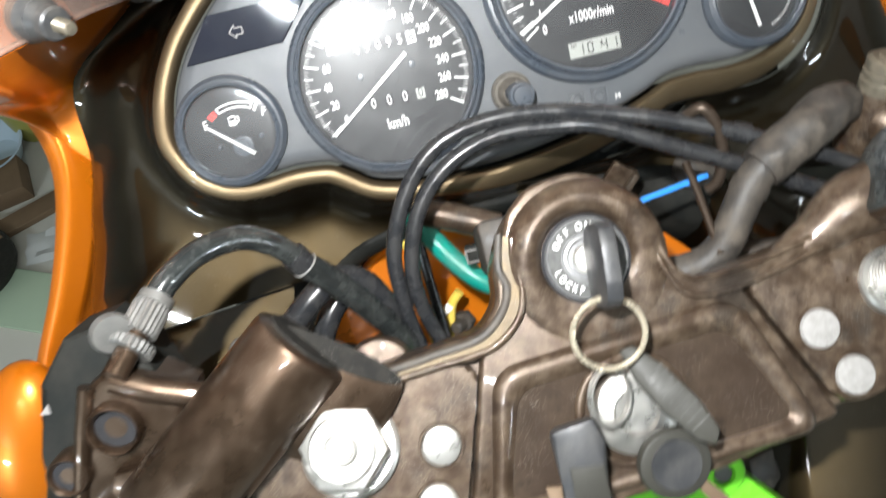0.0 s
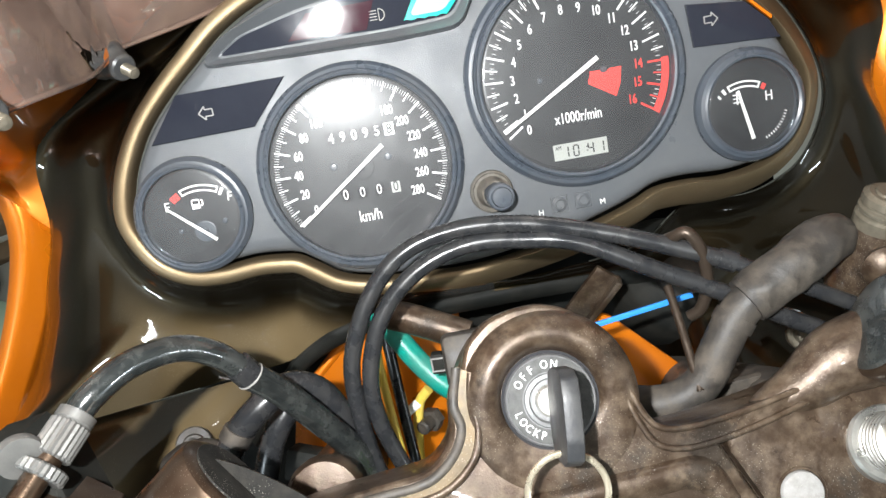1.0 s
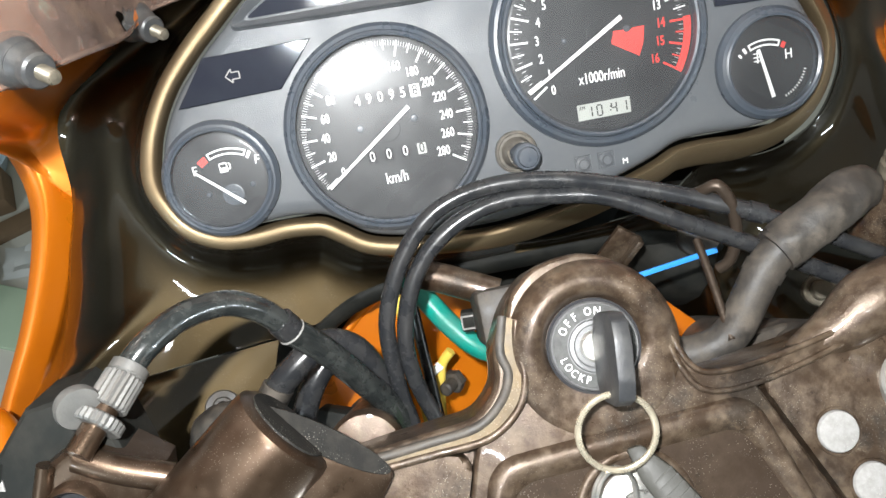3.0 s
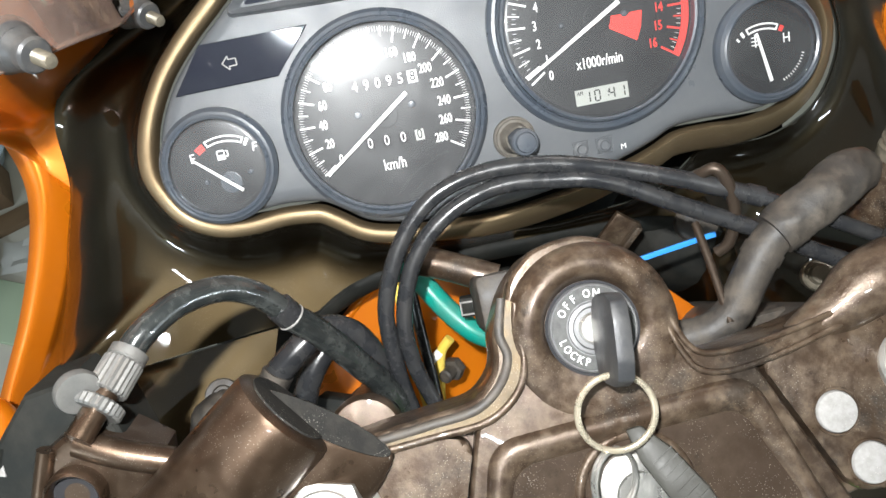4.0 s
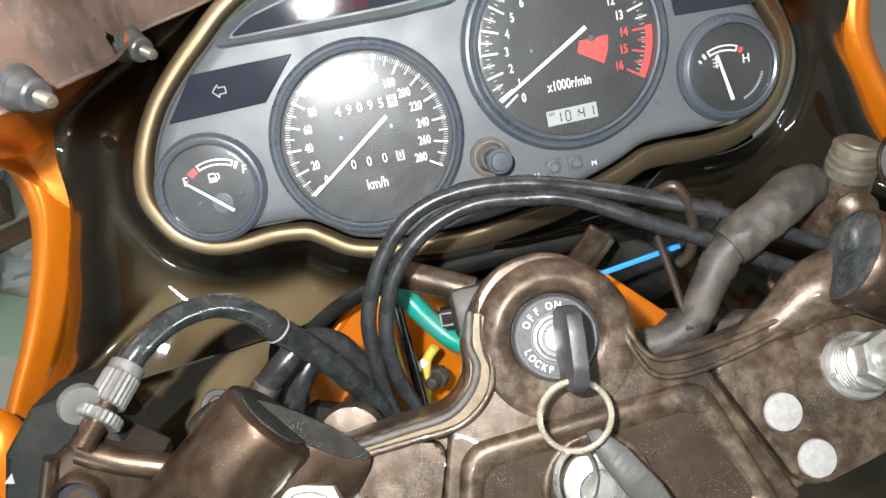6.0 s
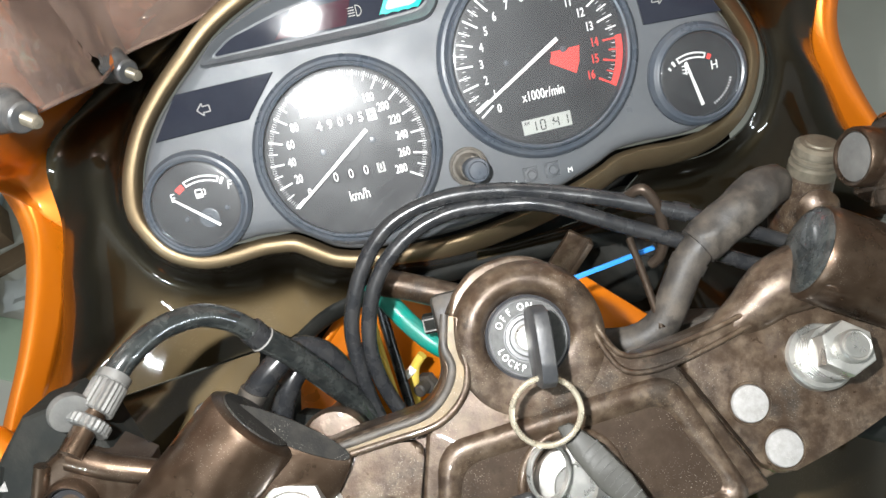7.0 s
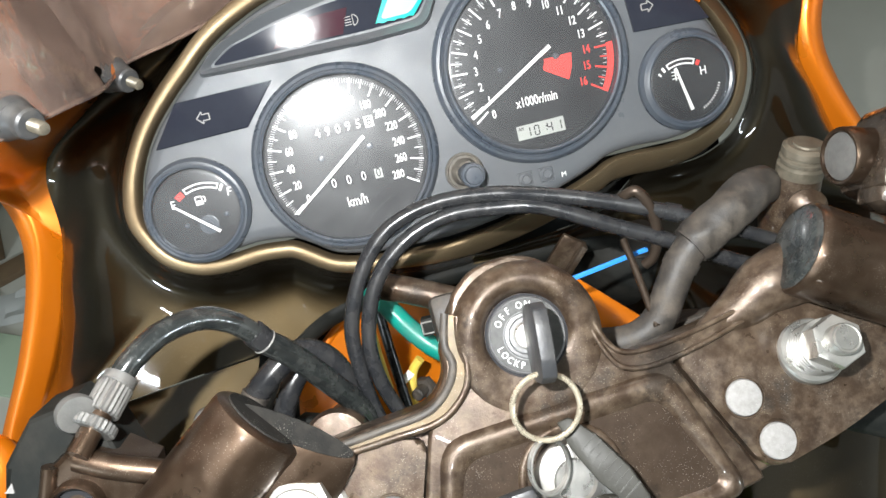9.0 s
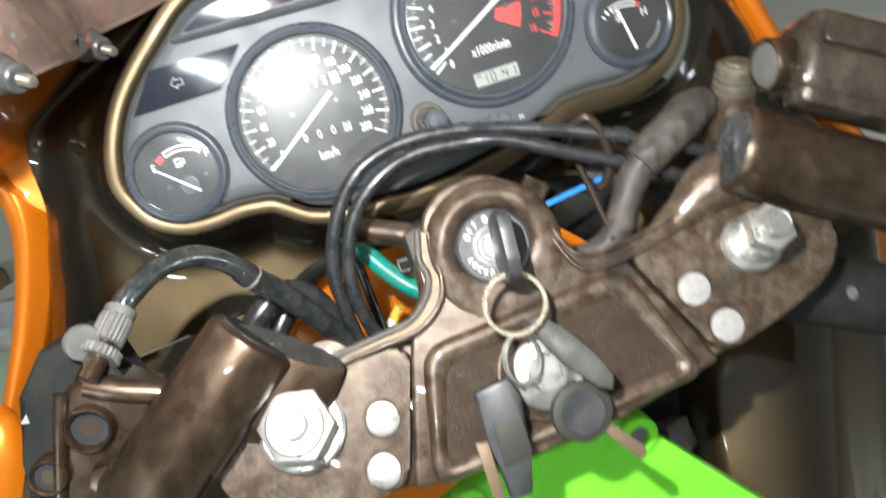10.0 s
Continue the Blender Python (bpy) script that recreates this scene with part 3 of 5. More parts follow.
part("pump_window", slab([(-.1371, .0173), (-.1343, .0173), (-.1343, .0189), (-.1371, .0189)], .0003, .0004), M_DIAL, fuel, "", FACE)
part("red_mark", slab(arc_band(FC, .0188, .0220, 115, 127, 4), .0001, .0003), M_RED, fuel, "red reserve mark", FACE)
screw(fuel, (-.1450, .0060), .0013)
screw(fuel, (-.1240, .0072), .0013)
needle(fuel, FC, (-.1490, .0176), (-.1290, -.0006), .0008, .0022, .0050, M_BEZEL)

# temperature gauge
TE = (.1322, .0165)
temp = gauge("temperature_gauge", "small black water temperature gauge", TE, .0258, .0218, .0052)
TC = (.1298, .0075)
bm = band_frame(bmesh.new(), TC, .0176, .0208, 66, 113, .0008)
slab(arc_band(TC, .0180, .0208, 118, 122, 2), .0001, .0003, 0, bm)
slab(arc_band(TC, .0180, .0200, 128, 131, 2), .0001, .0003, 0, bm)
words("H", .0066, (.1418, .0192, .0002), 0, bm, 0.85)
for k in range(3):
    box(.0040, .0005, .0002, (.1262, .0185 + k * .0018, .0002), 0, bm)
box(.0006, .0062, .0002, (.1262, .0205, .0002), 0, bm)
for k in range(12):
    p = polar(TE, .0182, 292 + k * 4.5)
    box(.0004, .0012, .0002, (p.x, p.y, .0002), 0, bm, 292 + k * 4.5 - 90)
part("scale_print", bm, M_WHITE, temp, "white scale with thermometer sign", FACE)
part("red_mark", slab(arc_band(TC, .0178, .0206, 57, 63, 3), .0001, .0003), M_RED, temp, "red hot mark", FACE)
needle(temp, TC, (.1259, .0240), (.1315, .0003), .0009, .0022, 0, M_DIAL)


# turn signal lenses
left_lens = part("turn_signal_lens", slab([(-.149, .047), (-.101, .0475), (-.083, .0675), (-.133, .0675)], -.002, .0006, .0004), M_LENS, cluster,
                 "dark smoked lens with an outlined arrow", FACE, 12)
right_lens = part("turn_signal_lens", slab([(.108, .0475), (.150, .0455), (.1445, .055), (.134, .0645), (.106, .0675)], -.002, .0006, .0004), M_LENS, cluster,
                  "dark smoked lens with an outlined arrow", FACE, 12)


def arrow(at, side, parent):
    shape = [(-4, 0), (-.5, 3.6), (-.5, 1.8), (3.6, 1.8), (3.6, -1.8), (-.5, -1.8), (-.5, -3.6)]
    bm = bmesh.new()
    k = .00085
    for (a, b), (c, d) in zip(shape, shape[1:] + shape[:1]):
        p, q = Vector((at[0] + side * a * k, at[1] + b * k)), Vector((at[0] + side * c * k, at[1] + d * k))
        n = Vector((-(q - p).y, (q - p).x)).normalized() * .00027
        slab([p - n, q - n, q + n, p + n], .0007, .0009, 0, bm)
    part("arrow_sign", bm, M_PLUG, parent, "pale outlined arrow", FACE)


arrow((-.1212, .0574), 1, left_lens)
arrow((.1170, .0590), -1, right_lens)
part("amber_edge", slab([(.1355, .0646), (.1365, .0652), (.1465, .0560), (.1460, .0545)], -.001, .0008, 0), M_ORANGE, right_lens, "", FACE)

# warning lamp strip above the speedometer
WARN_OUT = [(-.1190, .0768), (-.1083, .0885), (-.0800, .0995), (-.0500, .1055), (-.0200, .1085), (.0060, .1050), (.0110, .0930), (.0010, .0752), (-.0300, .0742), (-.0750, .0752)]
WARN_IN = [(-.1105, .0806), (-.0985, .0878), (-.0720, .0938), (-.0480, .0973), (-.0200, .0995), (.0000, .0985), (.0050, .0910), (-.0028, .0813), (-.0300, .0802), (-.0720, .0805)]
TILT = FACE @ Matrix(((1, 0, 0, 0), (0, 1, 0, 0), (0, .06, 1, -.06 * .087), (0, 0, 0, 1)))  # the lens leans towards the rider, tilted to show the phone's glare to the camera
warn_out, warn_in = rounded(WARN_OUT[::-1], .006), rounded(WARN_IN[::-1], .004)
strip = part("warning_lens", slab(warn_in, -.0035, .0002), M_LENS, cluster, "long smoked warning lamp lens", TILT, 12)
wall = [[Vector((*p.lerp(q, t), h)) for p, q in zip(warn_out, warn_in)] for t, h in ((-.08, -.002), (0, .0026), (.06, .0050), (.16, .0060), (.26, .0052), (.44, .0030), (.80, .0004), (.92, .0006), (1.02, .0004), (1.03, -.002))]
part("panel_frame", loft(wall), M_HOUSING, cluster, "deep moulded frame round the warning lamps", FACE, 40)
part("oil_lamp", slab([(-.0780, .0820), (-.0418, .0812), (-.0365, .0935), (-.0675, .0928)], .0003, .0005, .0001), M_REDLENS, strip, "dark red oil lamp field", TILT, 12)
wave = [(-.0245 + .0200 * k / 12, .0822 + .0005 * math.sin(k * 1.9)) for k in range(13)]
neutral = part("neutral_lamp", slab(wave + [(.0030, .0900), (.0036, .0940), (.0020, .0958), (-.0150, .0962), (-.0172, .0945)], .0003, .0007, .0002), M_GREENLIT, strip, "brightly lit green neutral lamp", TILT, 12)
part("lamp_core", slab(rounded([(-.0215, .0838), (-.0060, .0838), (.0012, .0905), (.0010, .0940), (-.0140, .0945)], .003), .0007, .0009), M_GREENCORE, neutral, "pale glowing middle", TILT, 12)
bm = bmesh.new()
half = [polar((-.0352, .0868), .0026, a) for a in range(-90, 91, 15)]
for p, q in zip(half, half[1:] + half[:1]):
    n = Vector((-(q - p).y, (q - p).x)).normalized() * .0002
    slab([p - n, q - n, q + n, p + n], .0003, .0005, 0, bm)
for k in range(4):
    box(.0034, .0004, .0002, (-.0378, .0849 + k * .0013, .0004), 0, bm)
part("headlamp_sign", bm, M_PLUG, strip, "pale headlamp sign", TILT)

# trip knob and clock buttons
knob = lathe([(.0062, -.002), (.0060, .0100), (.0064, .0104), (.0064, .0128), (.0058, .0134), (.0050, .0134), (.0048, .0140), (.0044, .0146), (.0010, .0148)], 28, at=(.0032, -.0026, 0))
for v in knob.verts:
    v.co.x, v.co.y = v.co.x + .16 * max(0, v.co.z), v.co.y - .10 * max(0, v.co.z)
part("trip_knob", knob, M_BEZEL, cluster, "black trip reset knob with torn rubber collar", FACE)
collar = lathe([(.0104, -.002), (.0102, .0008), (.0094, .0014), (.0088, .0008), (.0076, .0012), (.0068, .0050), (.0065, .0074), (.0058, .0078)], 30, at=(.0026, -.0022, 0), caps=(False, False))
for v in collar.verts:
    v.co.x, v.co.y = v.co.x + .16 * max(0, v.co.z), v.co.y - .10 * max(0, v.co.z)
    v.co.z *= 1 + .30 * math.sin(v.co.x * 700) * math.cos(v.co.y * 560)
part("knob_collar", collar, M_COLLAR, cluster, "dusty brown rubber collar", FACE)
for x in (.0345, .0462):
    part("clock_button", lathe([(.0036, -.002), (.0036, -.0006), (.0024, .0002), (.0018, -.0004), (.0003, -.0004)], 24, at=(x, -.0145, 0)), M_HOUSING, cluster, "small grey push button", FACE)
    part("button_frame", ring(.0054, .0005, 4, 6, None, (x, -.0145, -.0010), pose(0, 0, 0, 0, 0, 45)), M_HOUSING, cluster, "", FACE)
for ch, x, y in (("H", .0250, -.0172), ("M", .0556, -.0170)):
    part("button_letter", words(ch, .0038, (x, y, -.0011)), M_WHITE, cluster, "white letter beside the buttons", FACE)

# ---------------------------------------------------------------- cockpit panel and fairing
cockpit = thing("cockpit_panel", "glossy black-bronze inner fairing panel round the dash", "fairing panel", (0, 0.04, 0.0))


def ease(lo, hi, v):
    k = max(0.0, min(1.0, (v - lo) / (hi - lo)))
    return k * k * (3 - 2 * k)


def rim_row(d, w):
    """One line of the rim: a flat band at the clutch side, that turns away to a slope on the brake side."""
    row = []
    for p, q in zip(EDGE, offset(EDGE, 1.0)):
        k = ease(-.06, .02, p.x)
        wide = d * (1 + .7 * k)
        flat = p + (q - p) * wide
        row.append(Vector((flat.x, flat.y, w - k * 1.05 * max(0.0, wide - .0022))))
    return row


rim_rings = [rim_row(d, w) for d, w in ((.0014, -.012), (.0016, -.0045), (.0022, -.0020), (.0034, -.0010), (.0060, -.0011), (.0078, -.0018), (.0093, -.0036), (.0102, -.0072), (.0104, -.0300))]
part("rim", loft(rim_rings), M_LIT_BRONZE, cockpit, "bronze painted rim, its tone lightened as if lit", FACE, 70)

# seam and arch points slid along sight lines to fit the camera's view
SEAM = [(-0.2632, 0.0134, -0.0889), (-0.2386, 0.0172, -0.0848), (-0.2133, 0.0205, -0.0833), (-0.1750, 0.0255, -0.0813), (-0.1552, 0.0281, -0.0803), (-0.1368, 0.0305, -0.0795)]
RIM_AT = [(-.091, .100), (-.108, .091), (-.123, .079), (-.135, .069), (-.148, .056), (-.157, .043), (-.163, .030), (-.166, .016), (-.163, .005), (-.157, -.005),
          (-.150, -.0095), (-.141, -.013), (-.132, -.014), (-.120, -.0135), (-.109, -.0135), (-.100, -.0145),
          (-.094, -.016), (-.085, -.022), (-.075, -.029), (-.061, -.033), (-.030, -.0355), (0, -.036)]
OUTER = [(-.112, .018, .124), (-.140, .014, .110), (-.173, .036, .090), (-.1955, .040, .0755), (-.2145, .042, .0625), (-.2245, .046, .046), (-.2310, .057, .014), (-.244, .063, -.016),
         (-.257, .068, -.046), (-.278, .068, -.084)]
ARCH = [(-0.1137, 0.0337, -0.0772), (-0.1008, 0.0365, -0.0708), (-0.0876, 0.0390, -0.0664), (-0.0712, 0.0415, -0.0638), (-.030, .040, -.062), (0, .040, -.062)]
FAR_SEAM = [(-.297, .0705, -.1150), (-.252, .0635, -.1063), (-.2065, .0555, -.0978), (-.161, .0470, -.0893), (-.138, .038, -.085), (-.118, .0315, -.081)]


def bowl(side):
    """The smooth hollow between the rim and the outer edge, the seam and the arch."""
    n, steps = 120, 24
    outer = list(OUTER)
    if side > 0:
        # brake side's edge moved out so less orange shows to the camera
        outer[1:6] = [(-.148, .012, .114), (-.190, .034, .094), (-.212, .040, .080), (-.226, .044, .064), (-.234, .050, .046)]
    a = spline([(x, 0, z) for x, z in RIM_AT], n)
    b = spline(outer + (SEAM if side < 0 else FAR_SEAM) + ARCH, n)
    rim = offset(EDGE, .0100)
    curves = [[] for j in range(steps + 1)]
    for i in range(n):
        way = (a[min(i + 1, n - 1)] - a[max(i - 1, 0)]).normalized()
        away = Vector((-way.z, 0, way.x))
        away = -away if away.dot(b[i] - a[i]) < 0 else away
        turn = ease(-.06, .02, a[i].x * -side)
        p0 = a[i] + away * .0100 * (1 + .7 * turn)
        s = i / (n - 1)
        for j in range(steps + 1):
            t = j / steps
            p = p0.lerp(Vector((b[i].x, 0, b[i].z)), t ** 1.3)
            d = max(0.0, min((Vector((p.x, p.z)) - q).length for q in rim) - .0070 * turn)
            # floor tilted so the phone light gleams back at the camera
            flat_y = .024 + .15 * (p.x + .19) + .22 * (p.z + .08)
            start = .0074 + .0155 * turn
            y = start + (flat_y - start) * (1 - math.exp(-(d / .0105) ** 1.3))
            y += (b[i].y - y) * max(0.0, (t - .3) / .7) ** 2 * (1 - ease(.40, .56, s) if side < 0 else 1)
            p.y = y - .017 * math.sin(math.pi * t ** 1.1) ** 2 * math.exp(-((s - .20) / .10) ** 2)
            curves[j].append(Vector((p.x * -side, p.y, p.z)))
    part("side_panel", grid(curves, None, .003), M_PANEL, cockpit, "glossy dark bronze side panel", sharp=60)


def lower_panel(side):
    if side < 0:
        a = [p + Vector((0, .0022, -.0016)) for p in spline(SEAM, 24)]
        # twisted to turn the phone light's gleam to the camera
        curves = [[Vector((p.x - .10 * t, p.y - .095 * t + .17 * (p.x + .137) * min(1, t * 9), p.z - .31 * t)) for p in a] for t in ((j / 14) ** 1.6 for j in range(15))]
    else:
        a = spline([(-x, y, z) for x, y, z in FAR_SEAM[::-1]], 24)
        # brake side laid along sight lines, facing the phone light and camera
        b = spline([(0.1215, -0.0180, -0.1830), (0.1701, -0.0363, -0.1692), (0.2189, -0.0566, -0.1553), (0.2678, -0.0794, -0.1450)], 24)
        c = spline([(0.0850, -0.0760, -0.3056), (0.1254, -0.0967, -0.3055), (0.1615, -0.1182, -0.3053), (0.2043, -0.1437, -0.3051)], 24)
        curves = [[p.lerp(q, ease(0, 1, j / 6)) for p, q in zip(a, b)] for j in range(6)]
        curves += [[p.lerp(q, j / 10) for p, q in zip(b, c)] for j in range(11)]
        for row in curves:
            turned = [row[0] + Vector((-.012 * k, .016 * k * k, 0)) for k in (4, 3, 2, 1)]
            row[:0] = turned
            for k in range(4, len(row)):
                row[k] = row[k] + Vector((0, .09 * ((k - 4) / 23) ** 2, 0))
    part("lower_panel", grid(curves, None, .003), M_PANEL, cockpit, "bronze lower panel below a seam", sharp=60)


for side in (-1, 1):
    bowl(side)
    lower_panel(side)
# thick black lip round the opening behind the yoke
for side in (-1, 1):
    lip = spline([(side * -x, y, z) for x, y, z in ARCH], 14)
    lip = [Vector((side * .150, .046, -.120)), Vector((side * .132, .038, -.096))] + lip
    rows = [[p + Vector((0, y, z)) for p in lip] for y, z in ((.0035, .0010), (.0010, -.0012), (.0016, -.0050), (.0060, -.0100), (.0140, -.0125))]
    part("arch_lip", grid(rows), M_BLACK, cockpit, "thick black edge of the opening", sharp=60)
# dark cover between the dash and the screen
a = spline([(-.148, .012, .100), (-.118, .012, .116), (-.075, .014, .134), (0, .014, .146), (.075, .014, .134), (.118, .012, .116), (.148, .012, .100)], 50)
b = spline([(-.146, -.002, .094), (-.108, .024, .108), (-.06, .045, .130), (0, .052, .140), (.06, .045, .130), (.108, .024, .108), (.146, -.002, .094)], 50)
part("top_cover", grid([[p.lerp(q, j / 6) for p, q in zip(a, b)] for j in range(7)], None, .003), M_PANEL, cockpit, "dark cover behind the dash", sharp=60)


def orange_side(side):
    ob = thing("side_fairing", "glossy orange painted motorcycle side fairing", "fairing", (side * .26, .06, 0), "side fairings")
    path = [(.264, .050, .085), (.252, .057, .056), (.2455, .060, .024), (.2525, .060, -.008), (.2720, .060, -.051), (.3040, .060, -.107), (.330, .058, -.17), (.345, .05, -.26)]
    if side > 0:
        path = [(x - .005, y, z) for x, y, z in path]
    mid = spline(path, 50)
    curves = []
    for d, y in ((.0070, .034), (.0100, .010), (.0104, .003), (.0092, -.001), (.0010, -.0030), (-.0020, -.0024), (-.0040, .0010), (-.0125, .0060), (-.0138, .0085), (-.0140, .034)):
        curves.append([Vector((side * (p.x + d), p.y + y, p.z - .3 * d)) for p in mid])
    part("fairing_edge", grid(curves), M_ORANGE, ob, "folded orange edge", sharp=75)
    if side < 0:
        a = spline([(.2300, .062, .010), (.2225, .051, .046), (.2125, .047, .0625), (.1935, .045, .0755), (.176, .042, .087), (.166, .037, .093)], 24)
        b = spline([(.2400, .060, .022), (.2440, .040, .050), (.236, -.075, .050), (.174, -.068, .076), (.165, -.052, .079)], 24)
        c = spline([(.2520, .056, .040), (.262, .000, .056), (.240, -.090, .058), (.176, -.074, .081), (.166, -.058, .083)], 24)
    else:
        a = spline([(.254, .064, .045), (.236, .052, .085), (.205, .040, .104), (.142, .016, .122)], 24)
        b = spline([(.300, -.080, .010), (.222, -.098, .046), (.172, -.066, .080), (.146, -.006, .094)], 24)
        c = spline([(.330, -.120, .030), (.240, -.140, .085), (.185, -.110, .115), (.150, -.05, .130)], 24)
    sheet = []
    for j in range(13):
        t = j / 12
        sheet.append([Vector((side * q.x, q.y, q.z)) for q in (a[i].lerp(b[i], t * 2) if t <= .5 else b[i].lerp(c[i], t * 2 - 1) for i in range(24))])
    # rises steeply so that the camera sees orange through the screen
    front = spline([(.330, -.150, -.010), (.250, -.140, .025), (.200, -.125, .050), (.160, -.098, .066), (.150, -.05, .078), (0.1452, -0.0060, 0.0952), (.105, .024, .110), (.05, .045, .128), (.0, .05, .135)], 40)
    part("nose_top", grid([[Vector((side * (p.x + .05 * t), p.y + .012 + .30 * t, p.z + .004 + .36 * t - .05 * t * t)) for p in front] for t in (k / 10 for k in range(11))], None, .003, (0, .5, -.8)),
         M_ORANGE, ob, "orange top of the nose in front of the screen", sharp=60)
    part("nose_panel", grid(sheet, None, .003, (0, .7, .7)), M_ORANGE, ob, "orange inner face of the nose", sharp=60)
    return ob


left_fairing = orange_side(-1)
right_fairing = orange_side(1)
lobe = bmesh.new()
bmesh.ops.create_uvsphere(lobe, u_segments=28, v_segments=18, radius=1.0)
part("fairing_lobe", lobe, M_ORANGE, left_fairing, "rounded orange lower lobe", pose(-.305, .02, -.128, 0, 20, 0) @ Matrix.Diagonal((.026, .020, .050, 1)))

# windscreen
screen = thing("windscreen", "tinted clear acrylic windscreen with bolted lower edge", "windscreen", (0, 0, .10))
low = [(-.330, -.150, -.010), (-.250, -.140, .025), (-.200, -.125, .050), (-.158, -.100, .0655), (-.149, -.05, .0765), (-0.1462, -0.0100, 0.0912), (-.105, .020, .105), (-.05, .04, .125), (0, .045, .130)]
low = low + [(-x, y, z) for x, y, z in low[-2::-1]]
edge = spline(low, 80)
curves = []
for j in range(12):
    t = j / 11
    curves.append([Vector((p.x * (1 + .12 * t), p.y - .16 * t - .03 * t * t, p.z + .20 * t - .06 * t * t)) for p in edge])
pane = part("screen_pane", grid(curves, None, .002, (0, .6, .8)), M_SCREEN, screen, "tinted clear pane", sharp=70)


part("edge_lip", tube([tuple(p + Vector((0, -.0005, 0))) for p in edge[::4]], .0011, 8, 90), M_SCREEN, screen, "rounded lower edge", sharp=60)


def well_nut(at, aim):
    """A rubber well nut with a threaded stud, holding the screen."""
    ob = thing("screen_bolt", "black rubber well nut with a steel threaded stud", "bolt", at, "screen bolts")
    m = look(at, Vector(at) + Vector(aim)) @ pose(0, 0, 0, 180, 0, 0)
    part("rubber_grommet", lathe([(.0040, -.005), (.0090, -.0046), (.0094, -.0034), (.0086, -.0024), (.0078, .0002), (.0070, .0018), (.0072, .0024), (.0058, .0046), (.0055, .0058), (.0060, .0062), (.0058, .0088), (.0050, .0096), (.0026, .0098)], 28), M_NUTRUBBER, ob, "", m)
    prof = [(.0021, .008)]
    for k in range(7):
        prof += [(.0026, .009 + k * .0011), (.0020, .00955 + k * .0011)]
    part("stud", lathe(prof + [(.0020, .0167), (.0004, .0170)], 18), M_BOLT, ob, "threaded steel stud", m)


well_nut((-.1515, -.0170, .0850), (.45, -.35, -.30))
well_nut((-.1635, -.1100, .0670), (.50, -.35, -.28))


# ---------------------------------------------------------------- clutter on the floor beside the motorcycle
def floor_thing(name, label, category, x, y):
    ob = new(name)
    ob.empty_display_size = 0.05
    ob.matrix_world = Matrix.Translation((x, y, 0))
    BASE[ob.name] = Vector((0, 0, 0))
    return tagged(ob, label, category)


ob = floor_thing("plastic_bowl", "pale blue plastic bowl on the floor", "bowl", -.985, .985)
part("bowl", lathe([(.045, .001), (.050, .004), (.075, .05), (.078, .052), (.072, .052), (.048, .008), (.002, .008)], 36), M_PALEBLUE, ob)
ob = floor_thing("paint_tin", "yellow-green paint tin with a lid", "tin", -.90, 1.06)
part("tin_body", lathe([(.05, 0), (.052, .003), (.052, .10), (.054, .104), (.05, .106)], 32), M_OLIVE, ob)
part("tin_lid", lathe([(.048, .104), (.048, .109), (.044, .110), (.002, .108)], 32), M_ADJ, ob)
ob = floor_thing("waste_bin", "grey-green round waste bin", "bin", -1.09, 1.20)
part("bin_body", lathe([(.10, 0), (.105, .004), (.125, .20), (.13, .205), (.122, .205), (.102, .01), (.002, .01)], 36), M_PALEGREEN, ob)
ob = floor_thing("wooden_offcut", "light brown wooden board offcut", "board", -.93, .79)
part("board", box(.20, .045, .018, (0, 0, .009), .002, None, 20), M_WOOD, ob)
ob = floor_thing("tool_box", "dark brown low wooden tool box", "box", -1.02, .875)
part("box_body", box(.22, .10, .05, (0, 0, .025), .004, None, 12), M_WOOD, ob)
ob = floor_thing("oil_tray", "grey-green round oil tray", "tray", -1.02, .69)
part("tray", lathe([(.07, 0), (.09, .012), (.094, .03), (.088, .03), (.084, .014), (.002, .010)], 36), M_FOB, ob)
ob = floor_thing("paper_sheet", "crumpled white paper on the floor", "paper", -.865, .71)
bm = loft([[Vector((-.05 + .02 * i, -.04 + .016 * j, .006 + .012 * noise.noise(Vector((i * .7, j * .7, 2))))) for i in range(6)] for j in range(6)], False)
part("sheet", bm, M_PAPER, ob)
ob = floor_thing("crate_lid", "pale green plastic crate lid on the floor", "lid", -.94, .60)
part("lid_plate", box(.24, .13, .012, (0, 0, .006), .003, None, -24), M_PALEGREEN, ob)

# ---------------------------------------------------------------- top yoke
yoke = thing("top_yoke", "dusty bronze-brown cast motorcycle top yoke", "top yoke", (0, -.13, -.08))
ARMS = [(.0, -.033), (.02, -.0318), (.0687, -.0260), (.1022, -.0195), (.120, -.006), (.121, .016), (.108, .033), (.0864, .0362), (.0723, .0340), (.0431, .0320),
        (.030, .0325), (.0245, .039), (.0222, .0454), (.0190, .0626), (.0142, .0755), (.0006, .0825), (-.015, .0818), (-.0265, .0720), (-.0348, .0573),
        (-.0358, .0463), (-.0447, .0376), (-.0798, .0362), (-.108, .033), (-.121, .016), (-.120, -.006), (-.1022, -.0195), (-.0687, -.0260), (-.02, -.0318)]
part("casting", plate(rounded(ARMS, .006), -.034, -.0075, .003), M_YOKE, yoke, "cast body of the yoke", YOKE, 20)
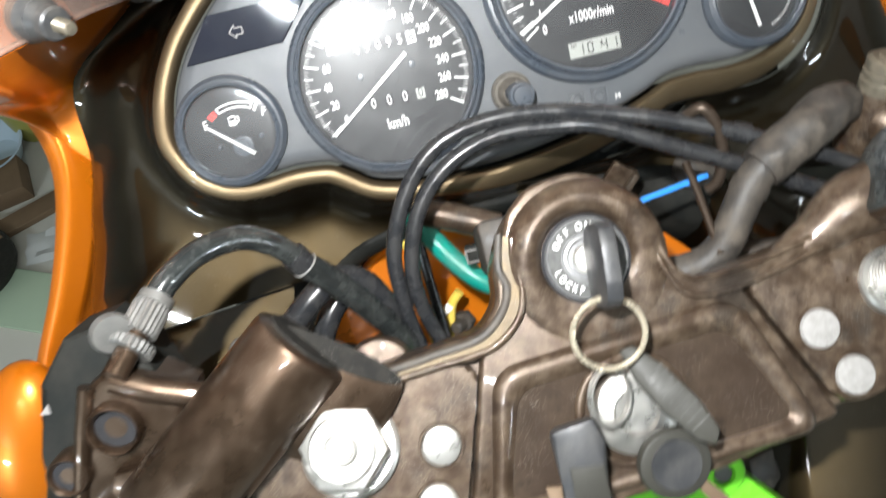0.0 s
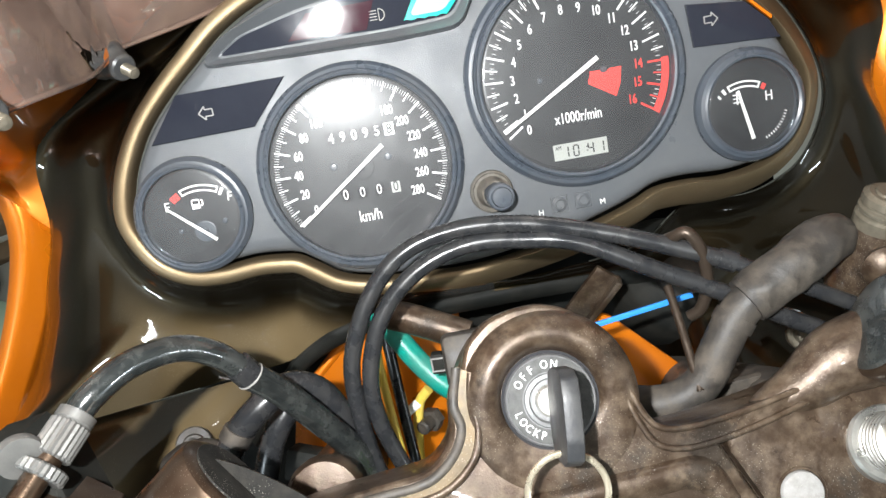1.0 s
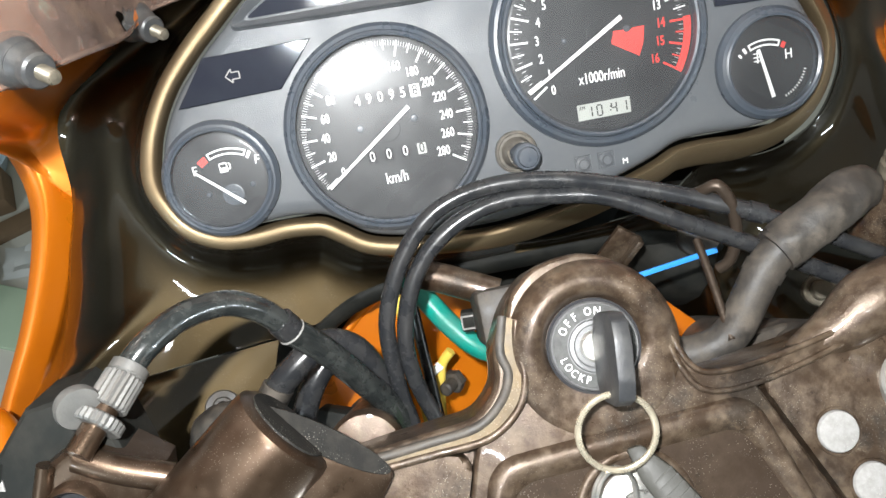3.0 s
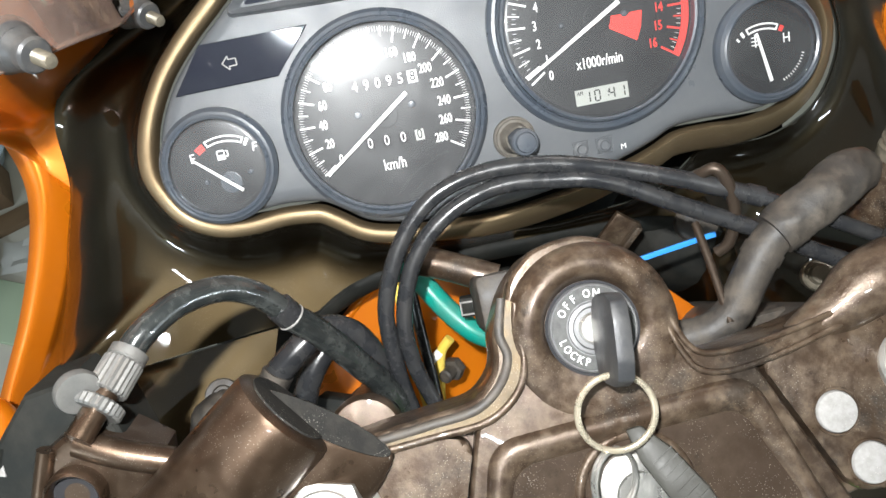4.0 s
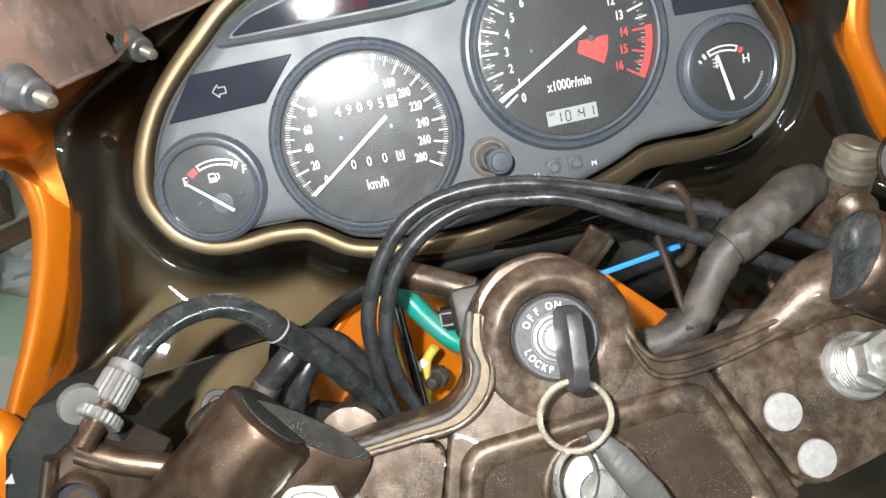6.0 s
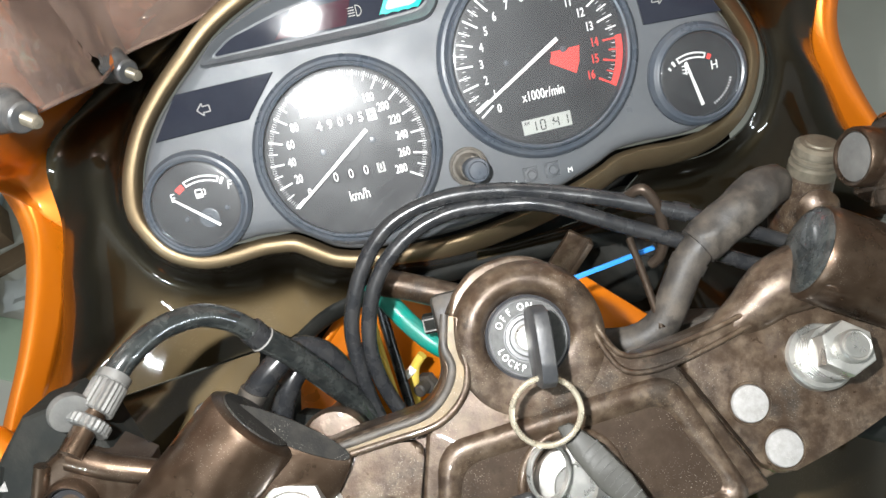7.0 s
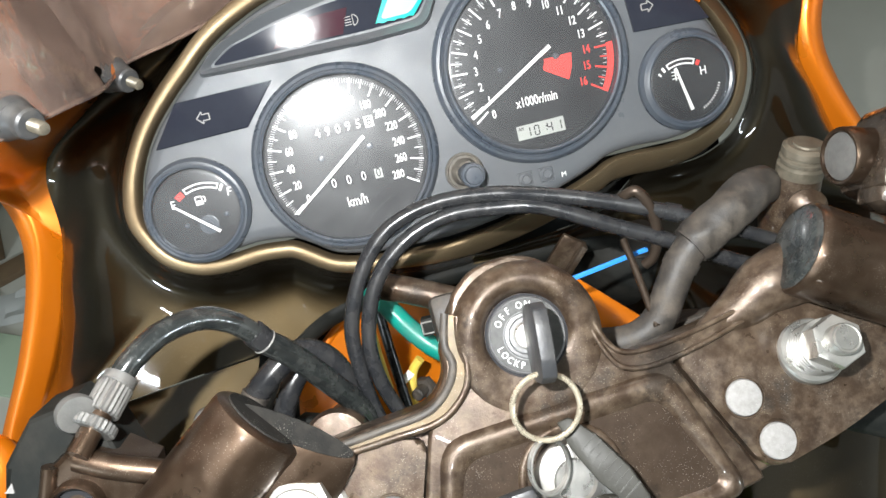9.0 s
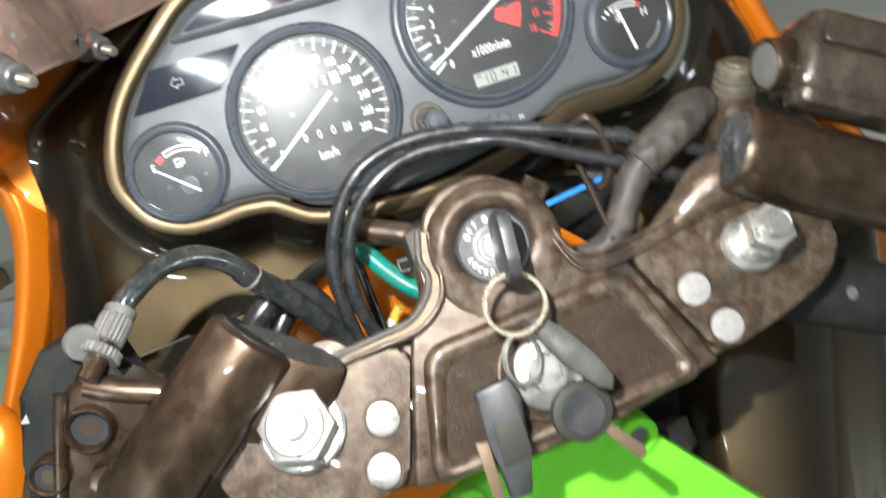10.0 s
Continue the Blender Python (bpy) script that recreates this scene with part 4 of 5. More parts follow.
COVER = [(-.0680, -.0262), (-.020, -.0325), (.020, -.0325), (.0680, -.0262), (.0476, .0270), (.0455, .0300), (.0300, .0318), (.0255, .0365), (.0232, .0454), (.0200, .0626), (.0148, .0757),
         (.0086, .0805), (.0006, .0832), (-.0085, .0832), (-.0162, .0815), (-.0245, .0752), (-.0285, .0660), (-.0285, .0500), (-.0310, .0430), (-.0420, .0340), (-.0476, .0300)]
part("centre_cover", plate(rounded(COVER, .003, 3), -.0095, -.0005, .0022), M_YOKE, yoke, "brown centre cover", YOKE, 20)


def soft_frame(outer, inner, low, high):
    """A moulded ledge between two outlines, with a rounded crest."""
    rr = []
    for t, h in ((0, low), (.10, low + (high - low) * .55), (.25, low + (high - low) * .9), (.42, high), (.60, low + (high - low) * .9), (.80, low + (high - low) * .5), (1, low)):
        rr.append([Vector((*p.lerp(q, t), h)) for p, q in zip(outer, inner)])
    return loft(rr)


part("recess_ledge", soft_frame(rounded([(-.0610, -.0292), (.0610, -.0292), (.0452, .0245), (-.0452, .0245)], .010, 9), rounded([(-.0515, -.0215), (.0515, -.0215), (.0378, .0138), (-.0378, .0138)], .007, 9), -.0008, .0026),
     M_YOKE, yoke, "raised ledge round the shallow recess", YOKE, 60)
part("recess_floor", slab(rounded([(-.0530, -.0228), (.0530, -.0228), (.0388, .0145), (-.0388, .0145)], .006), -.001, -.0002, 0), M_RECESS, yoke, "darker floor of the recess", YOKE)
# lock boss
LOCK = (-.0020, .0520)
boss = [(.0292, -.003), (.0284, .0006), (.0264, .0036), (.0240, .0054), (.0220, .0062), (.0202, .0060), (.0184, .0050), (.0167, .0026), (.0157, -.001)]
collar = lathe(boss, 72, at=(*LOCK, 0), caps=(False, False))
for v in collar.verts:
    ang = math.atan2(v.co.y - LOCK[1], v.co.x - LOCK[0])
    v.co.z *= .06 + .94 * max(0.0, min(1.0, .55 + .75 * math.sin(ang - .1)))
part("lock_boss", collar, M_YOKE, yoke, "rounded collar arching over the ignition lock", YOKE, 70)
# a black ring paints the shade between lock face and collar
part("lock_gap_shade", lathe([(.0158, -.0002), (.0158, .0004), (.0146, .0002)], 56, at=(*LOCK, 0), caps=(False, False)), M_INK_SHADE, yoke, "", YOKE)
# worn double ridges along the front edge
ridge = [(-.0790, .0345, .0005), (-.0620, .0352, .0010), (-.0460, .0362, .0014), (-.0365, .0420, .0016), (-.0318, .0500, .0018), (-.0325, .0580, .0018), (-.0290, .0690, .0016)]
inner = [(-.0780, .0310, .0005), (-.0610, .0312, .0010), (-.0430, .0318, .0014), (-.0315, .0385, .0016), (-.0268, .0480, .0018), (-.0270, .0580, .0018), (-.0250, .0665, .0016)]
part("front_ridge", tube(ridge, .0016, 8, 50), M_SLEEVE, yoke, "worn dusty edge ridge", YOKE, 60)
part("inner_ridge", tube(inner, .0014, 8, 50), M_YOKE, yoke, "", YOKE, 60)
ra, rb = spline(ridge, 30), spline(inner, 30)
part("worn_groove", loft([[p + Vector((0, 0, .0004)) for p in ra], [p + Vector((0, 0, .0004)) for p in rb], [p - Vector((0, 0, .008)) for p in rb], [p - Vector((0, 0, .008)) for p in ra], [p + Vector((0, 0, .0004)) for p in ra]], False),
     M_WORN, yoke, "groove with paint worn to bare gold", YOKE, 40)
outer = [(.0215, .0600, .0006), (.0240, .0470, .0008), (.0290, .0362, .0008), (.0400, .0332, .0008), (.0600, .0342, .0006), (.0830, .0372, .0000)]
inner = [(.0215, .0500, .0006), (.0235, .0400, .0008), (.0285, .0300, .0008), (.0400, .0268, .0008), (.0600, .0285, .0006), (.0810, .0325, .0000)]
ra, rb = spline(outer, 30), spline(inner, 30)
part("right_band", loft([[p - Vector((0, 0, .008)) for p in ra], ra, [p.lerp(q, .5) - Vector((0, 0, .0007)) for p, q in zip(ra, rb)], rb, [p - Vector((0, 0, .008)) for p in rb]], False), M_YOKE, yoke, "dusty band along the front wall", YOKE, 40)
part("right_ridge", tube(outer, .0011, 8, 50), M_YOKE, yoke, "", YOKE, 60)
part("right_inner_ridge", tube(inner, .0011, 8, 50), M_YOKE, yoke, "", YOKE, 60)
# stem nut in its hole
part("stem_hole", lathe([(.0205, -.0005), (.0200, .0012), (.0185, .0016), (.0172, .0008), (.0168, -.0004)], 48, at=(-.002, -.003, 0), caps=(False, False)), M_YOKE, yoke, "", YOKE, 60)
part("stem_nut", lathe([(.0150, -.0005), (.0150, .0030), (.0135, .0042), (.0080, .0052), (.0070, .0040), (.0010, .0040)], 40, at=(-.002, -.003, 0)), M_STEEL, yoke, "bright steel stem nut", YOKE, 35)

# ignition lock
lock = thing("ignition_lock", "scratched metal ignition lock face in its collar", "ignition lock", tuple(YOKE @ Vector((*LOCK, 0))))
part("lock_face", lathe([(.0148, -.002), (.0148, .0012), (.0144, .0022), (.0141, .0024), (.0138, .0022), (.0088, .0022), (.0084, .0030), (.0072, .0032), (.0066, .0022), (.0054, .0022)], 56, at=(*LOCK, 0), caps=(True, True)), M_LOCK, lock, "", YOKE, 30)
part("lock_barrel", lathe([(.0052, .0010), (.0052, .0040), (.0045, .0046), (.0010, .0046)], 36, at=(*LOCK, 0)), M_STEEL, lock, "bright lock barrel", YOKE, 30)
part("lock_ring", lathe([(.0138, .0021), (.0138, .00235), (.0091, .00235), (.0091, .0021)], 48, at=(*LOCK, 0), caps=(False, False)), M_LOCKRING, lock, "worn lettered ring", YOKE, 30)


def on_arc(text, middle, step, r, size, inward, parent):
    bm = bmesh.new()
    for i, ch in enumerate(text):
        a = middle + (i - (len(text) - 1) / 2) * step
        p = polar(LOCK, r, a)
        words(ch, size, (p.x, p.y, .0026), a + (90 if inward else -90), bm, 0.85)
    part("lock_letters", bm, M_WHITE, parent, "white worn lettering", YOKE)


on_arc("ON", 80, -16, .0114, .0038, False, lock)
on_arc("OFF", 127, -15, .0114, .0038, False, lock)
on_arc("LOCK", 211, 13.5, .0114, .0036, True, lock)
on_arc("P", 244, 12, .0114, .0036, True, lock)

# ---------------------------------------------------------------- handlebar castings, forks
def handlebar(side):
    bar = thing("handlebar_casting", "bronze-brown handlebar casting bolted to the top yoke", "handlebar", tuple(YOKE @ Vector((side * .09, .01, 0))), "handlebar castings")
    pts = [(.0492, .0265), (.0697, -.0252), (.1022, -.0192), (.132, -.010), (.140, .012), (.124, .030), (.098, .0385), (.0800, .0330), (.0600, .0300)]
    outline = rounded([(side * x, y) for x, y in (pts if side > 0 else pts[::-1])], .009)
    part("flange", slab(outline, -.010, -.0012, .0020, segments=3), M_YOKE, bar, "flat mounting flange", YOKE, 20)
    if side < 0:
        mid, n = Vector((-.0938, .0457, .0085)), Vector((.46, .30, .84)).normalized()
        u = Vector((.747, -.665, -.20))
        u = (u - n * u.dot(n)).normalized()
        w = n.cross(u)
        oval = lambda a, b, d, e=0.0: [mid + n * d - w * e + u * a * math.cos(k * math.pi / 22) + w * b * math.sin(k * math.pi / 22) for k in range(44)]
        neck = loft([oval(.0262, .0150, -.040, .016), oval(.0262, .0145, -.016, .0130), oval(.0260, .0100, -.0060, .0065), oval(.0256, .0066, -.0020, .0020), oval(.0250, .0054, -.0004, .0004), oval(.0240, .0046, 0)])
        part("end_pad", loft([oval(.0241, .0047, -.003), oval(.0238, .0045, .0004), oval(.018, .0030, .0003), oval(.00004, .00002, .0003)]), M_PAD, bar, "dusty oval end pad", YOKE, 30)
    else:
        neck = tube([(.066, .0300, -.009), (.082, .0360, -.006), (.095, .0420, -.004), (.112, .0440, -.002)], [.005, .009, .0120, .0140], 24, 24)
    part("neck", neck, M_CLAMP if side < 0 else M_YOKE, bar, "fillet between flange and clamp", YOKE, 60)
    end, way = Vector((side * .1030, .0530, .0100)), Vector((side * .82, -.565, -.05))
    m = YOKE @ look(end, end - way)
    if side < 0:
        prof = [(.0135, -.0004), (.0160, .0000), (.0176, .0012), (.0180, .0035), (.0180, .074), (.0172, .076), (.0160, .076), (.0158, .11)]
        part("clamp_tube", lathe(prof, 56), M_CLAMP, bar, "round clamp with a highlight along it", m, 30)
        part("end_face", lathe([(.0138, -.0010), (.0138, .0002), (.0120, -.0006), (.0010, -.0004)], 40), M_PAD, bar, "dusty end face", m, 40)
    else:
        prof = [(.0150, .0002), (.0168, .0004), (.0179, .0022), (.0180, .0040), (.0180, .110)]
        part("clamp_tube", lathe(prof, 56), M_CLAMP, bar, "round clamp with a dusty upper side", m, 30)
        part("end_face", lathe([(.0166, .0006), (.0156, -.0006), (.0140, -.0012), (.0080, -.0017), (.0010, -.0019)], 48), M_HOSE, bar, "glossy black domed end plug", m, 40)
    for x, y in ((.0695, .0045), (.0764, -.0145)):
        plug = lathe([(.0070, -.0016), (.0070, -.0004), (.0066, .0002), (.0050, .0005), (.0005, .0006)], 32, at=(side * x, y, 0))
        part("bolt_plug", plug, M_PLUG if side > 0 else M_STEEL, bar, "pale grey bolt plug", YOKE, 40)
        part("plug_seat", ring(.0076, .0006, 32, 6, None, (side * x, y, -.0010)), M_YOKE, bar, "", YOKE)
    return bar


handlebar(-1)
handlebar(1)


def fork(side):
    c = (side * .1000, .0130)
    leg = thing("fork_leg", "dusty fork leg with a zinc-plated top nut", "fork leg", tuple(YOKE @ Vector((*c, -.02))), "fork legs")
    part("stanchion", lathe([(.0120, -.004), (.0150, -.0045), (.0190, -.012), (.0200, -.036), (.0200, -.40), (.027, -.41), (.027, -1.16)], 32, at=(*c, 0)), M_SLEEVE, leg, "dusty grey fork tube", YOKE, 40)
    m = YOKE @ Matrix.Translation((*c, -.0015)) @ pose(0, 0, 0, -11, 0, 0)
    tall = side > 0
    part("flange_washer", lathe([(.0126, -.003), (.0126, .0022), (.0118, .0032), (.0100, .0034)] if tall else [(.0172, -.003), (.0172, .0022), (.0158, .0034), (.0100, .0036)], 44), M_STEEL, leg, "", m, 30)
    prof = []
    for k in range(6 if tall else 2):
        prof += [(.0100, .0034 + k * .0021), (.0099, .0040 + k * .0021), (.0080, .0046 + k * .0021), (.0080, .0049 + k * .0021)]
    top = .0034 + (6 if tall else 2) * .0021
    part("thread", lathe([(.0100, .001)] + prof + [(.0098, top)], 44), M_STEEL, leg, "bare screw thread", m, 20)
    r = .0098 if tall else .0150
    part("hexagon", slab(circle(r, 6, (0, 0), .3 * side), top - .0004, top + .0078, .0011), M_STEEL, leg, "zinc-plated hexagon", m, 30)
    if not tall:
        part("hexagon_collar", lathe([(.0112, top + .006), (.0112, top + .0095), (.0104, top + .0102), (.0080, top + .0102)], 36), M_STEEL, leg, "", m, 30)
    part("adjuster", lathe([(.0056, top + .007), (.0056, top + .0122), (.0050, top + .0130), (.0044, top + .0128), (.0040, top + .0134), (.0005, top + .0136)], 28), M_STEEL, leg, "", m, 30)


fork(-1)
fork(1)

# ---------------------------------------------------------------- key and key ring
def ykeys(p):
    return tuple(YOKE @ Vector(p))


key = thing("ignition_key", "dark grey plastic-headed key standing in the lock", "key", ykeys((-.001, .047, .02)))
shape = [(-.0130, .0080), (-.0110, .0060), (-.0040, .0056), (-.0032, .0040), (.0032, .0040), (.0040, .0056), (.0090, .0060), (.0128, .0085), (.0140, .0150), (.0138, .0250), (.0115, .0305), (.0060, .0320), (-.0060, .0320), (-.0120, .0300), (-.0142, .0240), (-.0142, .0140)]
KM = YOKE @ pose(-.0010, .0492, 0, 0, 0, -9) @ Matrix(((0, 0, 1, 0), (1, 0, 0, 0), (0, 1, 0, 0), (0, 0, 0, 1)))
part("key_head", slab(shape, -.0027, .0027, .0011, base_bevel=True), M_KEY, key, "worn grey plastic head", KM, 40)
part("key_blade", slab([(-.0030, .000), (.0030, .000), (.0030, .0065), (-.0030, .0065)], -.0009, .0009, 0), M_STEEL, key, "", KM)
part("head_rib", slab([(-.0090, .0110), (.0090, .0110), (.0095, .0250), (-.0095, .0250)], .0027, .0032, .0003), M_KEY, key, "", KM)

big = thing("key_ring", "round brassy wire key ring hanging from the key", "key ring", ykeys((-.006, .0265, .019)), "key rings")
part("wire", ring(.0118, .00105, 56, 10, None, (-.0058, .0272, .0185), pose(0, 0, 0, 8, -4, 0)), M_BRASS, big, "", YOKE)
small = thing("key_ring", "split steel key ring linked through a larger ring", "key ring", ykeys((-.0104, .0063, .014)), "key rings")
bm = ring(.0098, .0007, 48, 8, None, (-.0108, .0068, .0130), pose(0, 0, 0, 12, 24, 0), .84)
ring(.0098, .0007, 48, 8, bm, (-.0104, .0064, .0143), pose(0, 0, 0, 12, 26, 0), .84)
part("split_wire", bm, M_STEEL, small, "", YOKE)


def fob(name, label, category, outline, z, thick, mat, lean, group=""):
    c = Vector((sum(p[0] for p in outline) / len(outline), sum(p[1] for p in outline) / len(outline), z))
    ob = thing(name, label, category, ykeys(c), group)
    m = YOKE @ Matrix.Translation(c) @ lean
    return ob, part("plate", slab([(p[0] - c.x, p[1] - c.y) for p in outline], -thick / 2, thick / 2, thick * .35, base_bevel=True), mat, ob, "", m, 40), m, c


leaf = [(-.0040, .0200), (.0010, .0205), (.0085, .0120), (.0160, -.0010), (.0195, -.0120), (.0170, -.0165), (.0120, -.0140), (.0040, -.0030), (-.0020, .0100)]
ob, plate, m, c = fob("key_tag", "ribbed grey plastic key tag", "key tag", leaf[::-1], .0165, .0028, M_FOB, pose(0, 0, 0, -10, -14, 0))
for k in range(9):
    t = k / 8
    p = Vector((.0050 + .0095 * t - c.x, .0105 - .0190 * t - c.y, .0016))
    part("rib", box(.0078, .0005, .0005, tuple(p), 0, None, 32), M_FOB, plate, "", m)
disc = [(.0035 + .0125 * math.cos(a), -.0210 + .0120 * math.sin(a)) for a in (2 * math.pi * k / 28 for k in range(28))]
ob, plate, m, c = fob("spare_key", "spare key with a round scuffed grey head", "key", disc, .0110, .0050, M_FOB, pose(0, 0, 0, 6, 4, 0), "spare keys")
part("blade", slab([(.0040, -.0085), (.0075, -.0065), (.0190, -.0225), (.0180, -.0265), (.0150, -.0265)], -.0010, .0010, .0003), M_BLADE, ob, "dull brass-coloured blade", m)
part("head_dish", lathe([(.0090, .0020), (.0085, .0031), (.0070, .0029), (.0005, .0027)], 28), M_KEY, plate, "", m)
black = [(-.0335, .0020), (-.0180, .0030), (-.0165, -.0060), (-.0210, -.0260), (-.0260, -.0420), (-.0350, -.0420), (-.0345, -.0200)]
ob, plate, m, c = fob("spare_key", "spare key with an oblong black plastic head", "key", black[::-1], .0130, .0060, M_KEY, pose(0, 0, 0, 5, -6, 0), "spare keys")
part("blade", slab([(-.0135, .0010), (-.0085, .0000), (-.0105, -.0230), (-.0150, -.0240)], -.0050, -.0032, .0003), M_BLADE, ob, "dull brass-coloured blade", m)
part("head_dish", slab([(-.006, -.010), (.006, -.008), (.007, .006), (-.004, .008)], .0028, .0036, .0003), M_FOB, plate, "", m)

# ---------------------------------------------------------------- clutch side: perch, adjuster, cable
perch = thing("clutch_perch", "dark bronze clutch lever perch with bored bosses", "lever perch", (-.175, -.13, -.065))
part("switch_plate", slab([(-.184, -.036), (-.170, -.034), (-.160, -.046), (-.155, -.070), (-.165, -.100), (-.212, -.102), (-.205, -.075), (-.197, -.050)][::-1], .108, .134, .003, segments=3), M_BLACK, perch,
     "black moulded plate", FACE, 20)
part("plate_mark", slab([(-0.1996, -0.0595), (-0.1962, -0.0603), (-0.1960, -0.0565)], .1335, .1344), M_PLUG, perch, "small pale triangular mark", FACE)
part("casting", slab([(-.1800, -.0530), (-.1690, -.0470), (-.1570, -.0560), (-.1480, -.0640), (-.1500, -.0780), (-.1600, -.1000), (-.2000, -.1000), (-.1900, -.0740)][::-1], .118, .1400, .004, segments=3), M_CLAMP, perch,
     "bronze painted casting", FACE, 20)
part("rib", tube([(-.1790, -.139, -.0525), (-.1860, -.140, -.070), (-.1960, -.139, -.095)], .0030, 10, 16), M_CLAMP, perch, "raised rib", sharp=60)
part("stay", tube([(-.1700, -.138, -.0525), (-.1580, -.139, -.0590), (-.1440, -.138, -.0655)], .0046, 14, 16), M_CLAMP, perch, "round stay to the clamp", sharp=60)
part("boss", lathe([(.0095, .136), (.0092, .1440), (.0082, .1452), (.0072, .1440), (.0070, .1412)], 36, at=(-.1735, -.0680, 0)), M_CLAMP, perch, "bored boss", FACE, 40)
part("boss", lathe([(.0075, .134), (.0074, .1420), (.0066, .1430), (.0056, .1420), (.0053, .1412)], 36, at=(-.1945, -.0810, 0)), M_CLAMP, perch, "bored boss", FACE, 40)
# black discs on the casting paint the shade inside the bosses' holes
for x, y, r in ((-.1735, -.0680, .0071), (-.1945, -.0810, .0054)):
    part("bore_shade", lathe([(r, .1405), (r, .1413), (.0005, .1411)], 30, at=(x, y, 0)), M_INK_SHADE, perch, "black disc painted as a shaded hole", FACE)
part("pivot_nut", slab(circle(.0070, 6, (-.1745, -.0890)), .138, .1455, .001), M_CLAMP, perch, "", FACE, 30)

cable = thing("clutch_cable", "glossy black clutch cable rising from a knurled adjuster", "cable", (-.14, -.12, -.03))


def knurled(r, high, n=44):
    bm = bmesh.new()
    rr = []
    for h, k in ((0, .9), (.0006, 1), (high - .0006, 1), (high, .9)):
        rr.append([Vector(((r * k + (.00032 if i % 2 else -.00018)) * math.cos(2 * math.pi * i / n), (r * k + (.00032 if i % 2 else -.00018)) * math.sin(2 * math.pi * i / n), h)) for i in range(n)])
    return loft(rr, True, bm, (True, True))


AX = Vector((.0085, .012, .0105)).normalized()
ADJ = Vector((-.1595, -.1330, -.0405))


def along(p):
    p = Vector(p)
    return look(p, p - AX)


part("adjuster_collar", knurled(.0062, .0115), M_ADJ, cable, "knurled alloy collar", along(ADJ), 20)
part("collar_lip", lathe([(.0056, .0112), (.0062, .0120), (.0062, .0150), (.0050, .0156), (.0040, .0156)], 32), M_ADJ, cable, "", along(ADJ), 30)
part("lock_wheel", knurled(.0080, .0042, 52), M_ADJ, cable, "knurled locking wheel", along(ADJ - AX * .0068), 20)
part("side_wheel", lathe([(.0040, 0), (.0066, .0004), (.0070, .0022), (.0066, .0042), (.0030, .0046)], 30), M_ADJ, cable, "dull alloy side wheel", look((-.1665, -.1360, -.0360), (-.1665 - .5, -.1360 + .7, -.0360 + .2)), 30)
part("adjuster_bolt", lathe([(.0042, -.016), (.0042, .0)], 20), M_CLAMP, cable, "", along(ADJ))
part("upper_sheath", tube([ADJ + AX * .013, (-.1480, -.1210, -.0275), (-.1375, -.1120, -.0222), (-.1250, -.1020, -.0225), (-.1155, -.0940, -.0290), (-.1085, -.0875, -.0390)], .0047, 16, 40), M_HOSE, cable, "glossy outer sheath", sharp=60)
part("crimp", tube([(-.1098, -.0888, -.0365), (-.1070, -.0862, -.0420)], .0056, 18, 6), M_RUBBER, cable, "pale-edged sleeve end", sharp=40)
part("crimp_edge", ring(.0054, .0005, 28, 6, None, (0, 0, 0)), M_PLUG, cable, "", look((-.1068, -.0860, -.0424), (-.100, -.080, -.055)))
part("lower_sheath", tube([(-.1070, -.0862, -.0420), (-.0990, -.0790, -.0530), (-.0880, -.0700, -.0720), (-.0780, -.0600, -.0920), (-.0700, -.0450, -.1200)], .0055, 16, 40), M_HOSE, cable, "scuffed black rubber sleeve", sharp=60)

hose = thing("wiring_loom", "dusty black wiring looms looping behind the yoke", "wiring loom", (-.10, -.06, -.08), "wiring looms")
part("sheath", tube([(-.138, -.060, -.100), (-.124, -.068, -.074), (-.109, -.066, -.061), (-.098, -.060, -.058), (-.087, -.056, -.066), (-.080, -.052, -.088), (-.076, -.045, -.130)], .0058, 14, 44), M_RUBBER, hose, "", sharp=60)
part("tape_band", tube([(-.1240, -.0690, -.0740), (-.1205, -.0685, -.0695)], .0066, 16, 6), M_SLEEVE, hose, "", sharp=40)
hose = thing("wiring_loom", "thinner black wiring loom under a larger one", "wiring loom", (-.10, -.04, -.08), "wiring looms")
part("sheath", tube([(-.120, -.050, -.100), (-.112, -.050, -.082), (-.102, -.046, -.071), (-.092, -.042, -.070), (-.085, -.038, -.085), (-.082, -.03, -.13)], .0055, 14, 44), M_RUBBER, hose, "", sharp=60)

# ---------------------------------------------------------------- throttle cables and guide
twin = [("throttle_cable", [(-.066, -.050, -.130), (-.0715, -.056, -.100), (-.0735, -.059, -.077), (-.0722, -.060, -.053), (-.0606, -.060, -.0285), (-.0438, -.060, -.0125), (-.0210, -.060, -.0068), (.0050, -.062, -.0088), (.0315, -.066, -.0160), (.0560, -.072, -.0248), (.0790, -.078, -.0345)]),
        ("throttle_cable", [(-.052, -.050, -.135), (-.0600, -.056, -.105), (-.0662, -.059, -.080), (-.0655, -.060, -.0585), (-.0558, -.060, -.0355), (-.0388, -.060, -.0205), (-.0170, -.060, -.0138), (.0060, -.062, -.0156), (.0262, -.066, -.0200), (.0530, -.072, -.0345), (.0790, -.078, -.0485), (.1000, -.083, -.0610), (.1260, -.088, -.0755)])]
